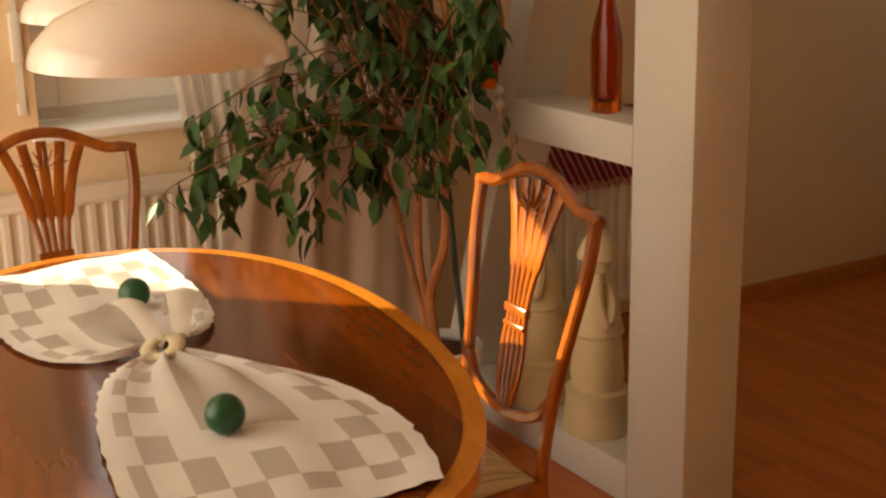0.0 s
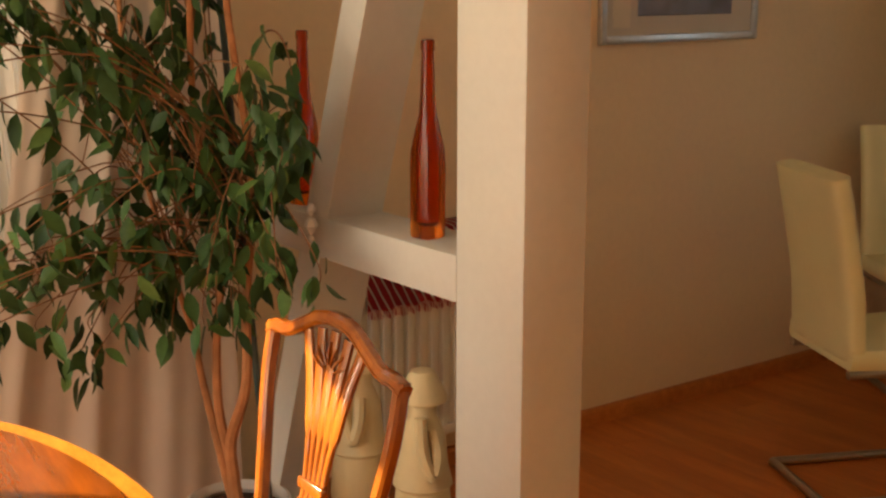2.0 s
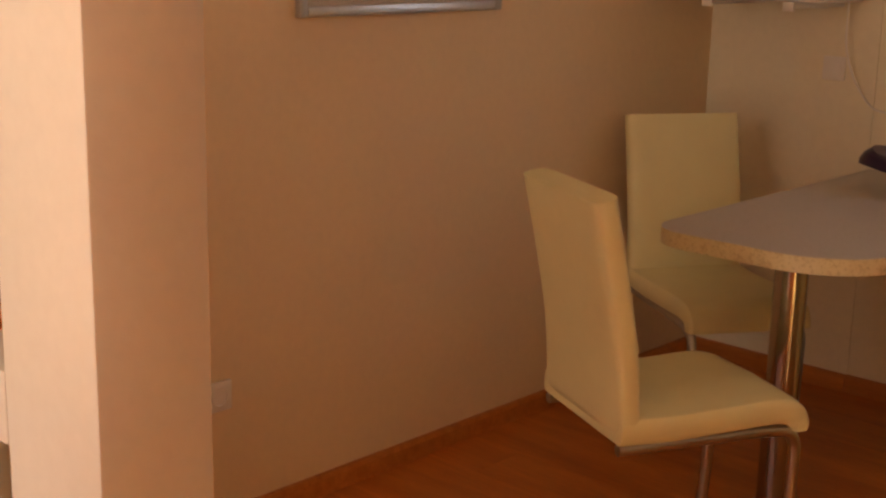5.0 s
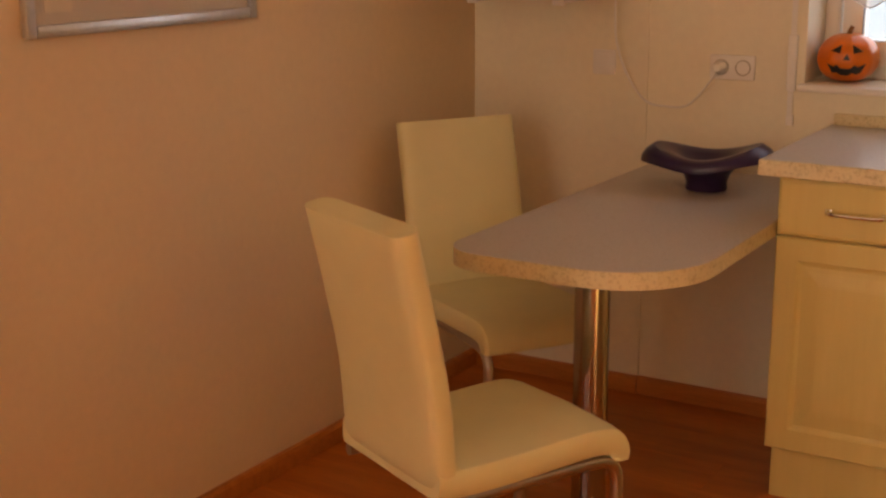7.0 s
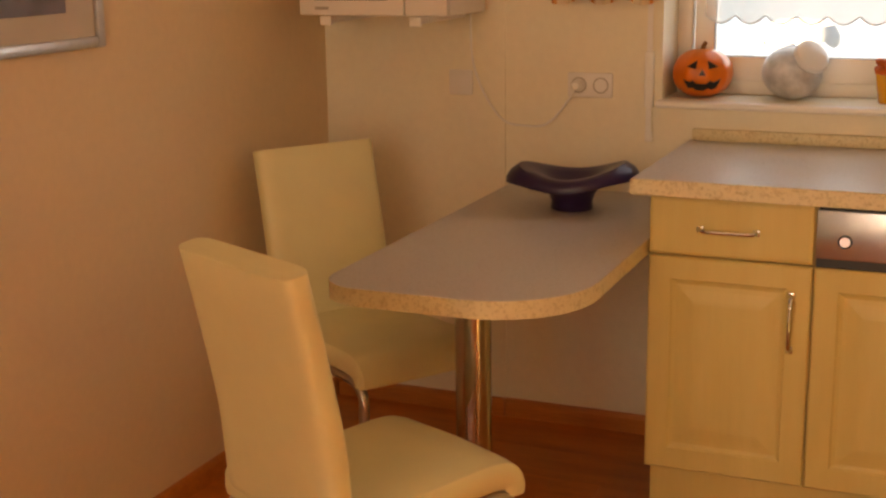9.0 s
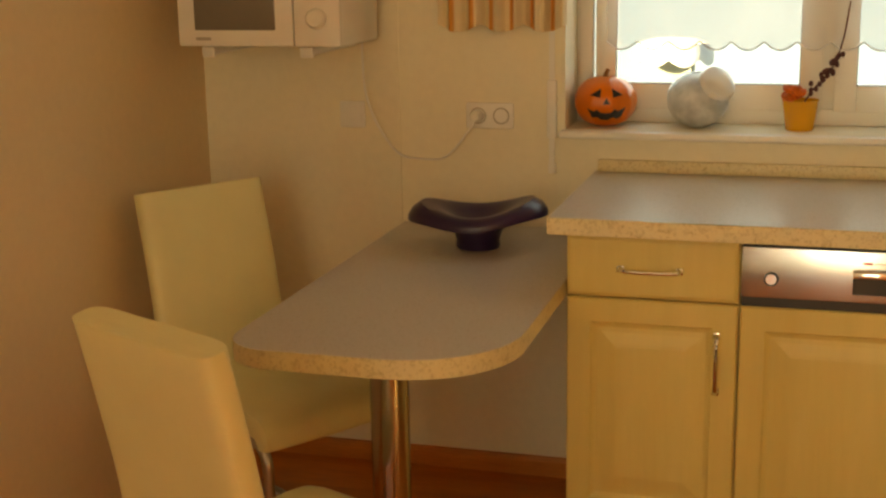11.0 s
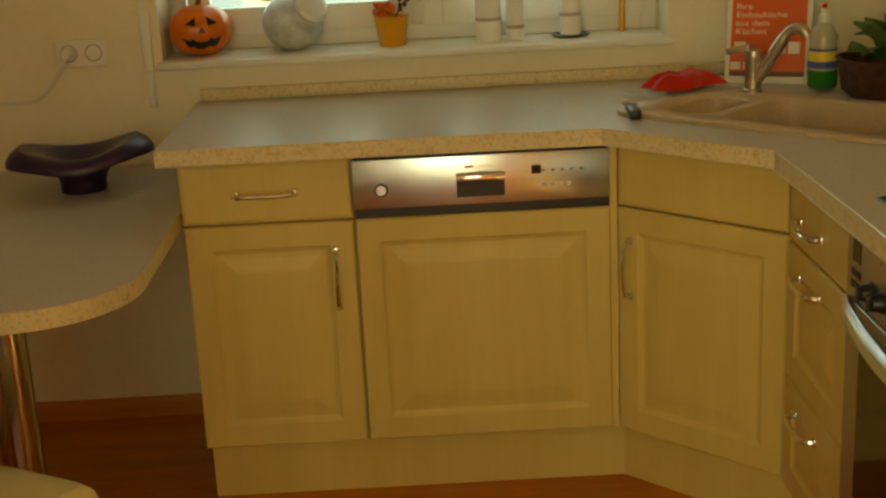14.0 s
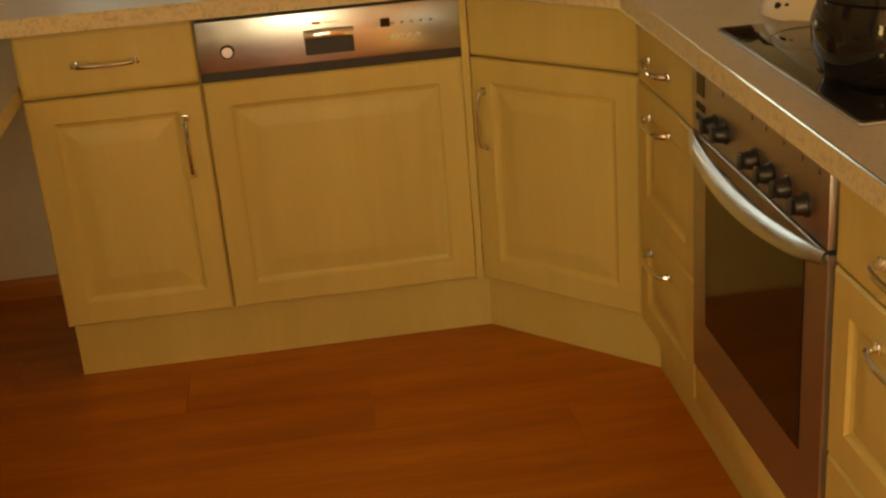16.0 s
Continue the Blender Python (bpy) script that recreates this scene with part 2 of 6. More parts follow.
def box(x0, x1, y0, y1, z0, z1, bevel=0.0, bm=None, segs=2):
    bm = bm or bmesh.new()
    vs = [bm.verts.new(c) for c in ((x0, y0, z0), (x1, y0, z0), (x1, y1, z0), (x0, y1, z0), (x0, y0, z1), (x1, y0, z1), (x1, y1, z1), (x0, y1, z1))]
    fs = [bm.faces.new([vs[i] for i in f]) for f in ((0, 3, 2, 1), (4, 5, 6, 7), (0, 1, 5, 4), (1, 2, 6, 5), (2, 3, 7, 6), (3, 0, 4, 7))]
    if bevel:
        es = list({e for f in fs for e in f.edges})
        bmesh.ops.bevel(bm, geom=es, offset=bevel, segments=segs, profile=0.5, affect="EDGES")
    return bm


def prism(pts, z0, z1, bevel=0.0, bm=None):
    """A plate from an outline in x and y."""
    bm = bm or bmesh.new()
    lo = [bm.verts.new((x, y, z0)) for x, y in pts]
    hi = [bm.verts.new((x, y, z1)) for x, y in pts]
    n = len(pts)
    faces = [bm.faces.new(lo[::-1]), bm.faces.new(hi)]
    for i in range(n):
        faces.append(bm.faces.new((lo[i], lo[(i + 1) % n], hi[(i + 1) % n], hi[i])))
    if bevel:
        es = list(faces[0].edges) + list(faces[1].edges)
        bmesh.ops.bevel(bm, geom=es, offset=bevel, segments=2, profile=0.5, affect="EDGES")
    return bm


def lathe(profile, n=32, bm=None, center=(0, 0)):
    """A turned body from radii and heights."""
    bm = bm or bmesh.new()
    rings = []
    for r, z in profile:
        if r < 1e-5:
            rings.append([bm.verts.new((center[0], center[1], z))])
        else:
            rings.append([bm.verts.new((center[0] + r * math.cos(2 * math.pi * k / n), center[1] + r * math.sin(2 * math.pi * k / n), z)) for k in range(n)])
    for a, b in zip(rings, rings[1:]):
        for k in range(n):
            j = (k + 1) % n
            if len(a) == 1 and len(b) == 1:
                continue
            if len(a) == 1:
                bm.faces.new((a[0], b[k], b[j]))
            elif len(b) == 1:
                bm.faces.new((a[k], a[j], b[0]))
            else:
                bm.faces.new((a[k], a[j], b[j], b[k]))
    return bm


def smoothed(pts, steps=6):
    """A Catmull-Rom line through the points."""
    p = [Vector(q) for q in pts]
    p = [p[0] * 2 - p[1]] + p + [p[-1] * 2 - p[-2]]
    out = []
    for i in range(1, len(p) - 2):
        for k in range(steps):
            t = k / steps
            a, b, c, d = p[i - 1], p[i], p[i + 1], p[i + 2]
            out.append(0.5 * ((2 * b) + (c - a) * t + (2 * a - 5 * b + 4 * c - d) * t * t + (3 * b - a - 3 * c + d) * t * t * t))
    out.append(p[-2].copy())
    return out


def tube(pts, radii, n=10, bm=None, flat=1.0, up=None):
    """A pipe along points; radii one number or one each; flat squeezes it across."""
    bm = bm or bmesh.new()
    pts = [Vector(p) for p in pts]
    if not isinstance(radii, (list, tuple)):
        radii = [radii] * len(pts)
    rings, ref = [], Vector(up) if up else None
    for i, p in enumerate(pts):
        d = (pts[min(i + 1, len(pts) - 1)] - pts[max(i - 1, 0)]).normalized()
        if ref is None:
            ref = Vector((0, 0, 1)) if abs(d.z) < 0.9 else Vector((1, 0, 0))
        s = d.cross(ref).normalized()
        w = s.cross(d).normalized()
        if up is None:
            ref = w
        rings.append([bm.verts.new(p + s * math.cos(2 * math.pi * k / n) * radii[i] + w * math.sin(2 * math.pi * k / n) * radii[i] * flat) for k in range(n)])
    for a, b in zip(rings, rings[1:]):
        for k in range(n):
            j = (k + 1) % n
            bm.faces.new((a[k], a[j], b[j], b[k]))
    bm.faces.new(rings[0][::-1])
    bm.faces.new(rings[-1])
    return bm


def rail(pts, w, h, bm=None, up=(0, 1, 0)):
    """A bar of w by h along points, for carved wood; up is the way h points."""
    bm = bm or bmesh.new()
    pts, up = [Vector(p) for p in pts], Vector(up)
    if not isinstance(w, (list, tuple)):
        w = [w] * len(pts)
    prof = ((-1, -0.6), (-0.6, -1), (0.6, -1), (1, -0.6), (1, 0.6), (0.6, 1), (-0.6, 1), (-1, 0.6))
    rings = []
    for i, p in enumerate(pts):
        d = (pts[min(i + 1, len(pts) - 1)] - pts[max(i - 1, 0)]).normalized()
        s = d.cross(up).normalized()
        u = s.cross(d).normalized()
        rings.append([bm.verts.new(p + s * a * w[i] / 2 + u * b * h / 2) for a, b in prof])
    for a, b in zip(rings, rings[1:]):
        for k in range(8):
            bm.faces.new((a[k], a[(k + 1) % 8], b[(k + 1) % 8], b[k]))
    bm.faces.new(rings[0][::-1])
    bm.faces.new(rings[-1])
    return bm


def ball(r, at=(0, 0, 0), scale=(1, 1, 1), bm=None, seg=20):
    bm = bm or bmesh.new()
    bmesh.ops.create_uvsphere(bm, u_segments=seg, v_segments=seg // 2 + 2, radius=r, matrix=Matrix.Translation(at) @ Matrix.Diagonal((*scale, 1)))
    return bm


def stepped_panel(w, h, t, rings, bm=None):
    """A cabinet front in x and z, its face to -y: rings of inset and depth shape the raised field."""
    bm = bm or bmesh.new()
    loops = []
    for inset, y in rings:
        loops.append([bm.verts.new((a, y, c)) for a, c in ((inset, inset), (w - inset, inset), (w - inset, h - inset), (inset, h - inset))])
    back = [bm.verts.new((a, t, c)) for a, c in ((0, 0), (w, 0), (w, h), (0, h))]
    loops.insert(0, back)
    for a, b in zip(loops, loops[1:]):
        for k in range(4):
            bm.faces.new((a[k], a[(k + 1) % 4], b[(k + 1) % 4], b[k]))
    bm.faces.new(loops[-1])
    bm.faces.new(back[::-1])
    return bm


DOOR_RINGS = ((0.0, 0.004), (0.004, 0.0), (0.056, 0.0), (0.062, 0.005), (0.070, 0.0075), (0.082, 0.0065), (0.108, 0.0015), (0.116, 0.0005))
FLAT_RINGS = ((0.0, 0.006), (0.003, 0.002), (0.010, 0.0))


def bow_handle(length, parent, at):
    """A curved chrome pull with two flared feet, lying along local x, out to -y."""
    h = thing_part("handle", parent, at)
    h2 = length / 2
    pts = smoothed([(-h2, 0, 0), (-h2 + 0.004, -0.018, 0), (-h2 * 0.62, -0.028, 0), (0, -0.031, 0), (h2 * 0.62, -0.028, 0), (h2 - 0.004, -0.018, 0), (h2, 0, 0)], 5)
    rad = [0.0080 - 0.0030 * math.sin(math.pi * i / (len(pts) - 1)) for i in range(len(pts))]
    bm = tube(pts, rad, 8)
    for s in (-1, 1):
        box(s * h2 - 0.009, s * h2 + 0.009, -0.006, 0.0, -0.008, 0.008, 0.002, bm)
    h.data = mesh_of(bm, "handle", CHROME, True)
    return h


def thing_part(name, parent, at):
    ob = new(name, bpy.data.meshes.new(name))
    ob.parent = parent
    ob.matrix_basis = at
    return ob


def wall_with_hole(name, x0, x1, z0, z1, t, holes, mat, at):
    """A wall along local x with openings right through it, its room face at y 0."""
    bm = bmesh.new()
    xs = sorted({x0, x1, *[h[0] for h in holes], *[h[1] for h in holes]})
    zs = sorted({z0, z1, *[h[2] for h in holes], *[h[3] for h in holes]})
    def solid(i, k):
        if not (0 <= i < len(xs) - 1 and 0 <= k < len(zs) - 1):
            return False
        cx, cz = (xs[i] + xs[i + 1]) / 2, (zs[k] + zs[k + 1]) / 2
        return not any(h[0] < cx < h[1] and h[2] < cz < h[3] for h in holes)
    pool = {}
    def v(i, k, y):
        key = (i, k, y)
        if key not in pool:
            pool[key] = bm.verts.new((xs[i], y, zs[k]))
        return pool[key]
    for i in range(len(xs) - 1):
        for k in range(len(zs) - 1):
            if not solid(i, k):
                continue
            bm.faces.new((v(i, k, 0), v(i + 1, k, 0), v(i + 1, k + 1, 0), v(i, k + 1, 0)))
            bm.faces.new((v(i, k, t), v(i, k + 1, t), v(i + 1, k + 1, t), v(i + 1, k, t)))
            if not solid(i - 1, k):
                bm.faces.new((v(i, k, 0), v(i, k + 1, 0), v(i, k + 1, t), v(i, k, t)))
            if not solid(i + 1, k):
                bm.faces.new((v(i + 1, k, 0), v(i + 1, k, t), v(i + 1, k + 1, t), v(i + 1, k + 1, 0)))
            if not solid(i, k - 1):
                bm.faces.new((v(i, k, 0), v(i, k, t), v(i + 1, k, t), v(i + 1, k, 0)))
            if not solid(i, k + 1):
                bm.faces.new((v(i, k + 1, 0), v(i + 1, k + 1, 0), v(i + 1, k + 1, t), v(i, k + 1, t)))
    return single(name, bm, mat, "", "wall", kind="structure", at=at, smooth=False)


# ---- the large structure ----
CEILING_Z = 2.5
XW, YN, YS, XE = -1.20, 0.60, -5.2, 4.4
# window wall of the kitchen, local x along world x
wall_with_hole("wall_north", -0.600, 2.6, 0, CEILING_Z, 0.34, [(-0.120, 1.248, 1.024, 2.2)], WHITE_WALL, pose(0, YN, 0))
single("wall_north_step", box(XW, -0.596, 0.594, 0.94, 0, CEILING_Z), WHITE_WALL, "", "wall", kind="structure", smooth=False)
# long wall with the dining window, local x along -y
# The second opening is unseen, added so sun reaches the chair and table.
wall_with_hole("wall_west", -1.2, 6.3, 0, CEILING_Z, 0.34, [(2.916, 3.654, 0.86, 2.2), (4.05, 5.14, 0.95, 1.60)], WALL, pose(XW, 0, 0, 0, 0, -90) @ Matrix.Diagonal((1, -1, 1, 1)))
# South wall is out of view; its opening is added for the fill light.
wall_with_hole("wall_south", XW - 0.3, XE + 0.3, 0, CEILING_Z, 0.3, [(-1.1, 0.85, 0.06, 2.3)], WALL, pose(0, YS, 0) @ Matrix.Diagonal((1, -1, 1, 1)))
single("wall_east", box(XE, XE + 0.3, YS - 0.3, -2.25, 0, CEILING_Z), WALL, "", "wall", kind="structure", smooth=False)
single("ceiling", box(XW - 0.3, XE + 0.3, YS - 0.3, 1.0, CEILING_Z, CEILING_Z + 0.2), CEIL, "", "ceiling", kind="structure", smooth=False)
floor = single("floor", box(XW - 0.3, XE + 0.3, YS - 0.3, 1.0, -0.2, -0.012), JOINT, "reddish cherry laminate plank floor", "floor", kind="structure", smooth=False)

# the side run of units, at a right angle to the window wall
RUN = Matrix.Translation((1.322, -0.322, 0)) @ Matrix.Rotation(radians(-90), 4, "Z")
single("wall_kitchen_side", box(-1.2, 2.05, 0.62, 0.74, 0, CEILING_Z), WHITE_WALL, "", "wall", kind="structure", at=RUN, smooth=False)
single("wall_kitchen_end", box(2.064, XE + 0.3, -2.42, -2.25, 0, CEILING_Z), WALL, "", "wall", kind="structure", smooth=False)


def skirting(name, a, b, side):
    """A plank skirting from a to b; side is the way into the room."""
    a, b, s = Vector((*a, 0)), Vector((*b, 0)), Vector((*side, 0))
    bm = bmesh.new()
    prof = ((0, 0), (0.016, 0), (0.016, 0.045), (0.011, 0.056), (0, 0.058))
    ends = [[bm.verts.new(p + s * d + Vector((0, 0, z))) for d, z in prof] for p in (a, b)]
    for k in range(5):
        j = (k + 1) % 5
        bm.faces.new((ends[0][k], ends[0][j], ends[1][j], ends[1][k]))
    bm.faces.new(ends[0])
    bm.faces.new(ends[1][::-1])
    single(name, bm, SKIRT, "cherry skirting board", "skirting", kind="structure", smooth=False)


skirting("baseboard_west", (XW, YS), (XW, 0.594), (1, 0))
skirting("baseboard_step", (XW + 0.016, 0.594), (-0.596, 0.594), (0, -1))
skirting("baseboard_north", (-0.596, YN), (-0.02, YN), (0, -1))


# ---- kitchen units ----
UNIT_BOTTOM, UNIT_TOP, SEAM = 0.156, 0.868, 0.716
NORTH = Matrix.Identity(4)
DIAG = Matrix.Translation((1.0105, 0.0, 0)) @ Matrix.Rotation(radians(-45), 4, "Z")


def cabinet(label, at, w, fronts, depth=0.56, name="base_cabinet", group="fitted kitchen units"):
    """fronts: (name, x0, x1, z0, z1, rings, handle) with handle (x, z, upright) or None."""
    c = thing(name, label, "cabinet", group, at=at)
    part("body", box(0.001, w - 0.001, 0.021, depth, UNIT_BOTTOM, UNIT_TOP), CARCASS, c, smooth=False)
    for nm, x0, x1, z0, z1, rings, handle in fronts:
        f = part(nm, stepped_panel(x1 - x0, z1 - z0, 0.02, rings), MAPLE, c, at=pose(x0, 0, z0), smooth=False)
        if handle:
            hx, hz, upright = handle
            bow_handle(0.134, f, pose(hx - x0, 0.0, hz - z0, 0, 90 if upright else 0, 0))
    return c


cabinet("maple-fronted narrow base cabinet with drawer and door", NORTH, 0.40, [
    ("drawer_front", 0.002, 0.397, SEAM + 0.003, UNIT_TOP - 0.004, FLAT_RINGS, (0.196, 0.788, False)),
    ("door", 0.002, 0.397, UNIT_BOTTOM, SEAM - 0.002, DOOR_RINGS, (0.352, 0.574, True))])
cabinet("maple-fronted diagonal corner cabinet under the sink", DIAG, 0.45, [
    ("drawer_front", 0.003, 0.446, SEAM + 0.003, UNIT_TOP - 0.004, FLAT_RINGS, None),
    ("door", 0.003, 0.446, UNIT_BOTTOM, SEAM - 0.002, DOOR_RINGS, (0.040, 0.570, True))], depth=0.3)
drawer_fronts = lambda w: [
    ("drawer_front", 0.003, w - 0.003, 0.714, UNIT_TOP - 0.004, FLAT_RINGS, (w / 2 - 0.03, 0.775, False)),
    ("drawer_front", 0.003, w - 0.003, 0.412, 0.710, DOOR_RINGS, (w / 2 - 0.03, 0.656, False)),
    ("drawer_front", 0.003, w - 0.003, UNIT_BOTTOM, 0.408, DOOR_RINGS, (w / 2 - 0.03, 0.354, False))]
cabinet("maple-fronted drawer unit beside the oven", RUN @ Matrix.Translation((0.006, 0, 0)), 0.39, drawer_fronts(0.39))
cabinet("maple-fronted drawer unit past the oven", RUN @ Matrix.Translation((1.020, 0, 0)), 0.5, drawer_fronts(0.5))

single("filler_strip", box(0.9975, 1.0140, 0.0015, 0.05, UNIT_BOTTOM, UNIT_TOP), MAPLE, "maple filler strip beside the dishwasher", "panel", smooth=False)
# dishwasher
dw = thing("dishwasher", "built-in dishwasher with steel panel and maple door", "dishwasher", at=Matrix.Translation((0.40, 0, 0)))
part("body", box(0.003, 0.597, 0.022, 0.56, UNIT_BOTTOM, UNIT_TOP - 0.002), BLACK, dw, smooth=False)
panel = part("control_panel", box(0.0015, 0.5970, -0.004, 0.02, 0.739, 0.855, 0.002), STEEL, dw, "brushed steel control panel")
part("recess_strip", box(0.004, 0.596, 0.002, 0.02, 0.7165, 0.7385), BLACK, dw, "black strip", smooth=False)
part("door", stepped_panel(0.5955, 0.559, 0.02, DOOR_RINGS), MAPLE, dw, at=pose(0.0015, 0, UNIT_BOTTOM), smooth=False)
knob = lathe([(0, -0.006), (0.012, -0.006), (0.0135, -0.004), (0.0135, 0)], 20)
part("power_button", knob, CHROME, panel, at=pose(0.067, -0.004, 0.783, -90))
part("button_ring", lathe([(0.0136, -0.002), (0.0165, -0.002), (0.0165, 0)], 24), BLACK, panel, "dark ring", at=pose(0.067, -0.0045, 0.783, -90))
part("grip_recess", box(0.242, 0.353, -0.0055, -0.0035, 0.757, 0.808, 0.0008), BLACK, panel, "black grip recess", smooth=False)
bm = rail(smoothed([(0.242, -0.009, 0.804), (0.268, -0.013, 0.8055), (0.298, -0.015, 0.8065), (0.328, -0.013, 0.8055), (0.353, -0.009, 0.804)], 5), 0.018, 0.012, up=(0, -1, 0.2))
part("grip_lip", bm, CHROME, panel)
part("display", box(0.416, 0.438, -0.0052, -0.0035, 0.804, 0.824), BLACK_GLASS, panel, "small dark display", smooth=False)
for k in range(4):
    part("key", lathe([(0, -0.003), (0.0055, -0.003), (0.0062, 0)], 12), PVC, panel, at=pose(0.444 + 0.019 * k, -0.004, 0.778, -90))
for k in range(5):
    part("print_mark", box(0.44 + 0.022 * k, 0.446 + 0.022 * k, -0.0047, -0.0035, 0.809, 0.813), BLACK, panel, smooth=False)
part("print_mark", box(0.262, 0.282, -0.0047, -0.0035, 0.826, 0.831), RED, panel, smooth=False)
part("print_mark", box(0.286, 0.322, -0.0047, -0.0035, 0.827, 0.830), STEEL, panel, smooth=False)

# plinth
for nm, at, a, b, y in (("plinth", NORTH, 0.006, 1.034, 0.055), ("plinth", DIAG, -0.0235, 0.464, 0.055), ("plinth", RUN, -0.033, 1.6, 0.055)):
    single(nm, box(a, b, y, y + 0.018, 0, UNIT_BOTTOM - 0.001), MAPLE, "maple plinth board below the base units", "plinth", "plinth boards", at=at, smooth=False)

# oven
oven = thing("oven", "built-in oven with steel front and dark glass", "oven", at=RUN @ Matrix.Translation((0.398, 0, 0)) @ Matrix.Diagonal((1.03, 1, 1, 1)))
part("body", box(0.004, 0.594, 0.02, 0.55, 0.25, UNIT_TOP - 0.003), BLACK, oven, smooth=False)
op = part("control_panel", box(0.002, 0.596, -0.006, 0.018, 0.726, UNIT_TOP - 0.004, 0.003), OVEN_STEEL, oven, "brushed steel control panel")
odoor = part("oven_door", stepped_panel(0.594, 0.478, 0.02, ((0.0, 0.002), (0.002, 0.0), (0.006, -0.0005), (0.008, -0.0005))), OVEN_STEEL, oven, at=pose(0.002, -0.004, 0.241), smooth=False)
part("door_glass", box(0.077, 0.517, -0.0025, 0.0015, 0.120, 0.452), OVEN_GLASS, odoor, "dark glass pane", smooth=False)
bm = rail(smoothed([(0.002, -0.004, 0.474), (0.06, -0.018, 0.468), (0.18, -0.028, 0.458), (0.297, -0.031, 0.454), (0.414, -0.028, 0.458), (0.534, -0.018, 0.468), (0.592, -0.004, 0.474)], 5), [0.020 + 0.014 * math.sin(math.pi * q / 30) for q in range(31)], 0.012, up=(0, -1, 0.5))
part("oven_handle", bm, STEEL, odoor, "curved steel bar handle")
for u in (0.130, 0.182, 0.318, 0.385, 0.450, 0.520):
    k = part("knob", lathe([(0, -0.022), (0.011, -0.022), (0.0145, -0.017), (0.0155, -0.007), (0.019, -0.003), (0.019, 0)], 24), BLACK, op, "black control knob", at=pose(u, -0.006, 0.768, -90))
    part("knob_grip", box(-0.003, 0.003, -0.014, 0.014, -0.029, -0.020, 0.0015), BLACK, k)
part("clock", box(0.032, 0.072, -0.0075, -0.005, 0.798, 0.836), BLACK_GLASS, op, "dark clock display", smooth=False)
for k in range(3):
    for j in range(2):
        part("clock_key", box(0.030 + 0.016 * k, 0.042 + 0.016 * k, -0.0085, -0.005, 0.772 - 0.022 * j, 0.784 - 0.022 * j), BLACK, op, smooth=False)
for u in (0.165, 0.30, 0.36, 0.43, 0.50, 0.56):
    part("print_mark", box(u, u + 0.004, -0.0066, -0.005, 0.828, 0.836), BLACK, op, smooth=False)
single("oven_filler", box(0.401, 1.012, 0.0, 0.018, UNIT_BOTTOM, 0.236, 0.002), MAPLE, "maple filler board under the oven", "panel", at=RUN)

# worktop with the sink cut-out
run_pt = lambda u, v: tuple((RUN @ Vector((u, v, 0)))[:2])
outline = [(-0.036, -0.050), (1.0045 - 0.058 * math.sqrt(2) + 0.050, -0.050), run_pt(0.058 * math.sqrt(2) - 0.042, -0.042), run_pt(1.7, -0.042), run_pt(1.7, 0.619), run_pt(-0.920, 0.619), (-0.036, YN - 0.001)]
bm = prism(outline, 0.872, 0.912, 0.004)
for f in bm.faces:
    f.normal_update()
    f.material_index = 1 if abs(f.normal.z) < 0.5 else 0
worktop_thing = thing("worktop", "pale speckled laminate kitchen worktop with yellowish edge", "worktop")
worktop = part("slab", bm, [WORKTOP, WORKTOP_EDGE], worktop_thing, smooth=False)
part("joint_strip", tube([run_pt(0.045, -0.0415) + (0.911,), run_pt(1.69, -0.0415) + (0.911,)], 0.0022, 6), CHROME, worktop_thing, "thin metal edge strip")


def cut(ob, bm, at):
    """Cut a shape out of a mesh for good."""
    tool = part("cutter", bm, WORKTOP, None, at=at)
    mod = ob.modifiers.new("cut", "BOOLEAN")
    mod.object, mod.operation, mod.solver = tool, "DIFFERENCE", "EXACT"
    bpy.context.view_layer.update()
    me = bpy.data.meshes.new_from_object(ob.evaluated_get(bpy.context.evaluated_depsgraph_get()))
    ob.modifiers.clear()
    ob.data = me
    bpy.data.objects.remove(tool)


def rounded(x0, x1, y0, y1, r, n=6):
    pts = []
    for cx, cy, a0 in ((x1 - r, y1 - r, 0), (x0 + r, y1 - r, 90), (x0 + r, y0 + r, 180), (x1 - r, y0 + r, 270)):
        for k in range(n + 1):
            a = radians(a0 + 90 * k / n)
            pts.append((cx + r * math.cos(a), cy + r * math.sin(a)))
    return pts


SINK_AT = DIAG @ Matrix.Translation((0.02, -0.06, 0))
cut(worktop, prism(rounded(0.0, 0.60, 0.16, 0.50, 0.05), 0.80, 1.0), SINK_AT)
single("splashback_strip", box(-0.025, 1.72, YN - 0.022, YN - 0.001, 0.9125, 0.945, 0.003), WORKTOP_EDGE, "speckled upstand strip along the wall", "upstand")
single("splashback_strip", box(-0.895, 1.7, 0.598, 0.618, 0.9125, 0.945, 0.003), WORKTOP_EDGE, "speckled upstand strip along the side wall", "upstand", at=RUN)


def bowl_shell(bm, pts, z1, z0, shrink, cx, cy):
    rings = []
    for z, s in ((z1, 1.0), (z1 - 0.008, 0.985), (z0 + 0.03, shrink), (z0 + 0.008, shrink * 0.97), (z0, shrink * 0.88)):
        rings.append([bm.verts.new((cx + (x - cx) * s, cy + (y - cy) * s, z)) for x, y in pts])
    for a, b in zip(rings, rings[1:]):
        for k in range(len(pts)):
            bm.faces.new((a[k], a[(k + 1) % len(pts)], b[(k + 1) % len(pts)], b[k]))
    bm.faces.new(rings[-1])
    return rings[0]


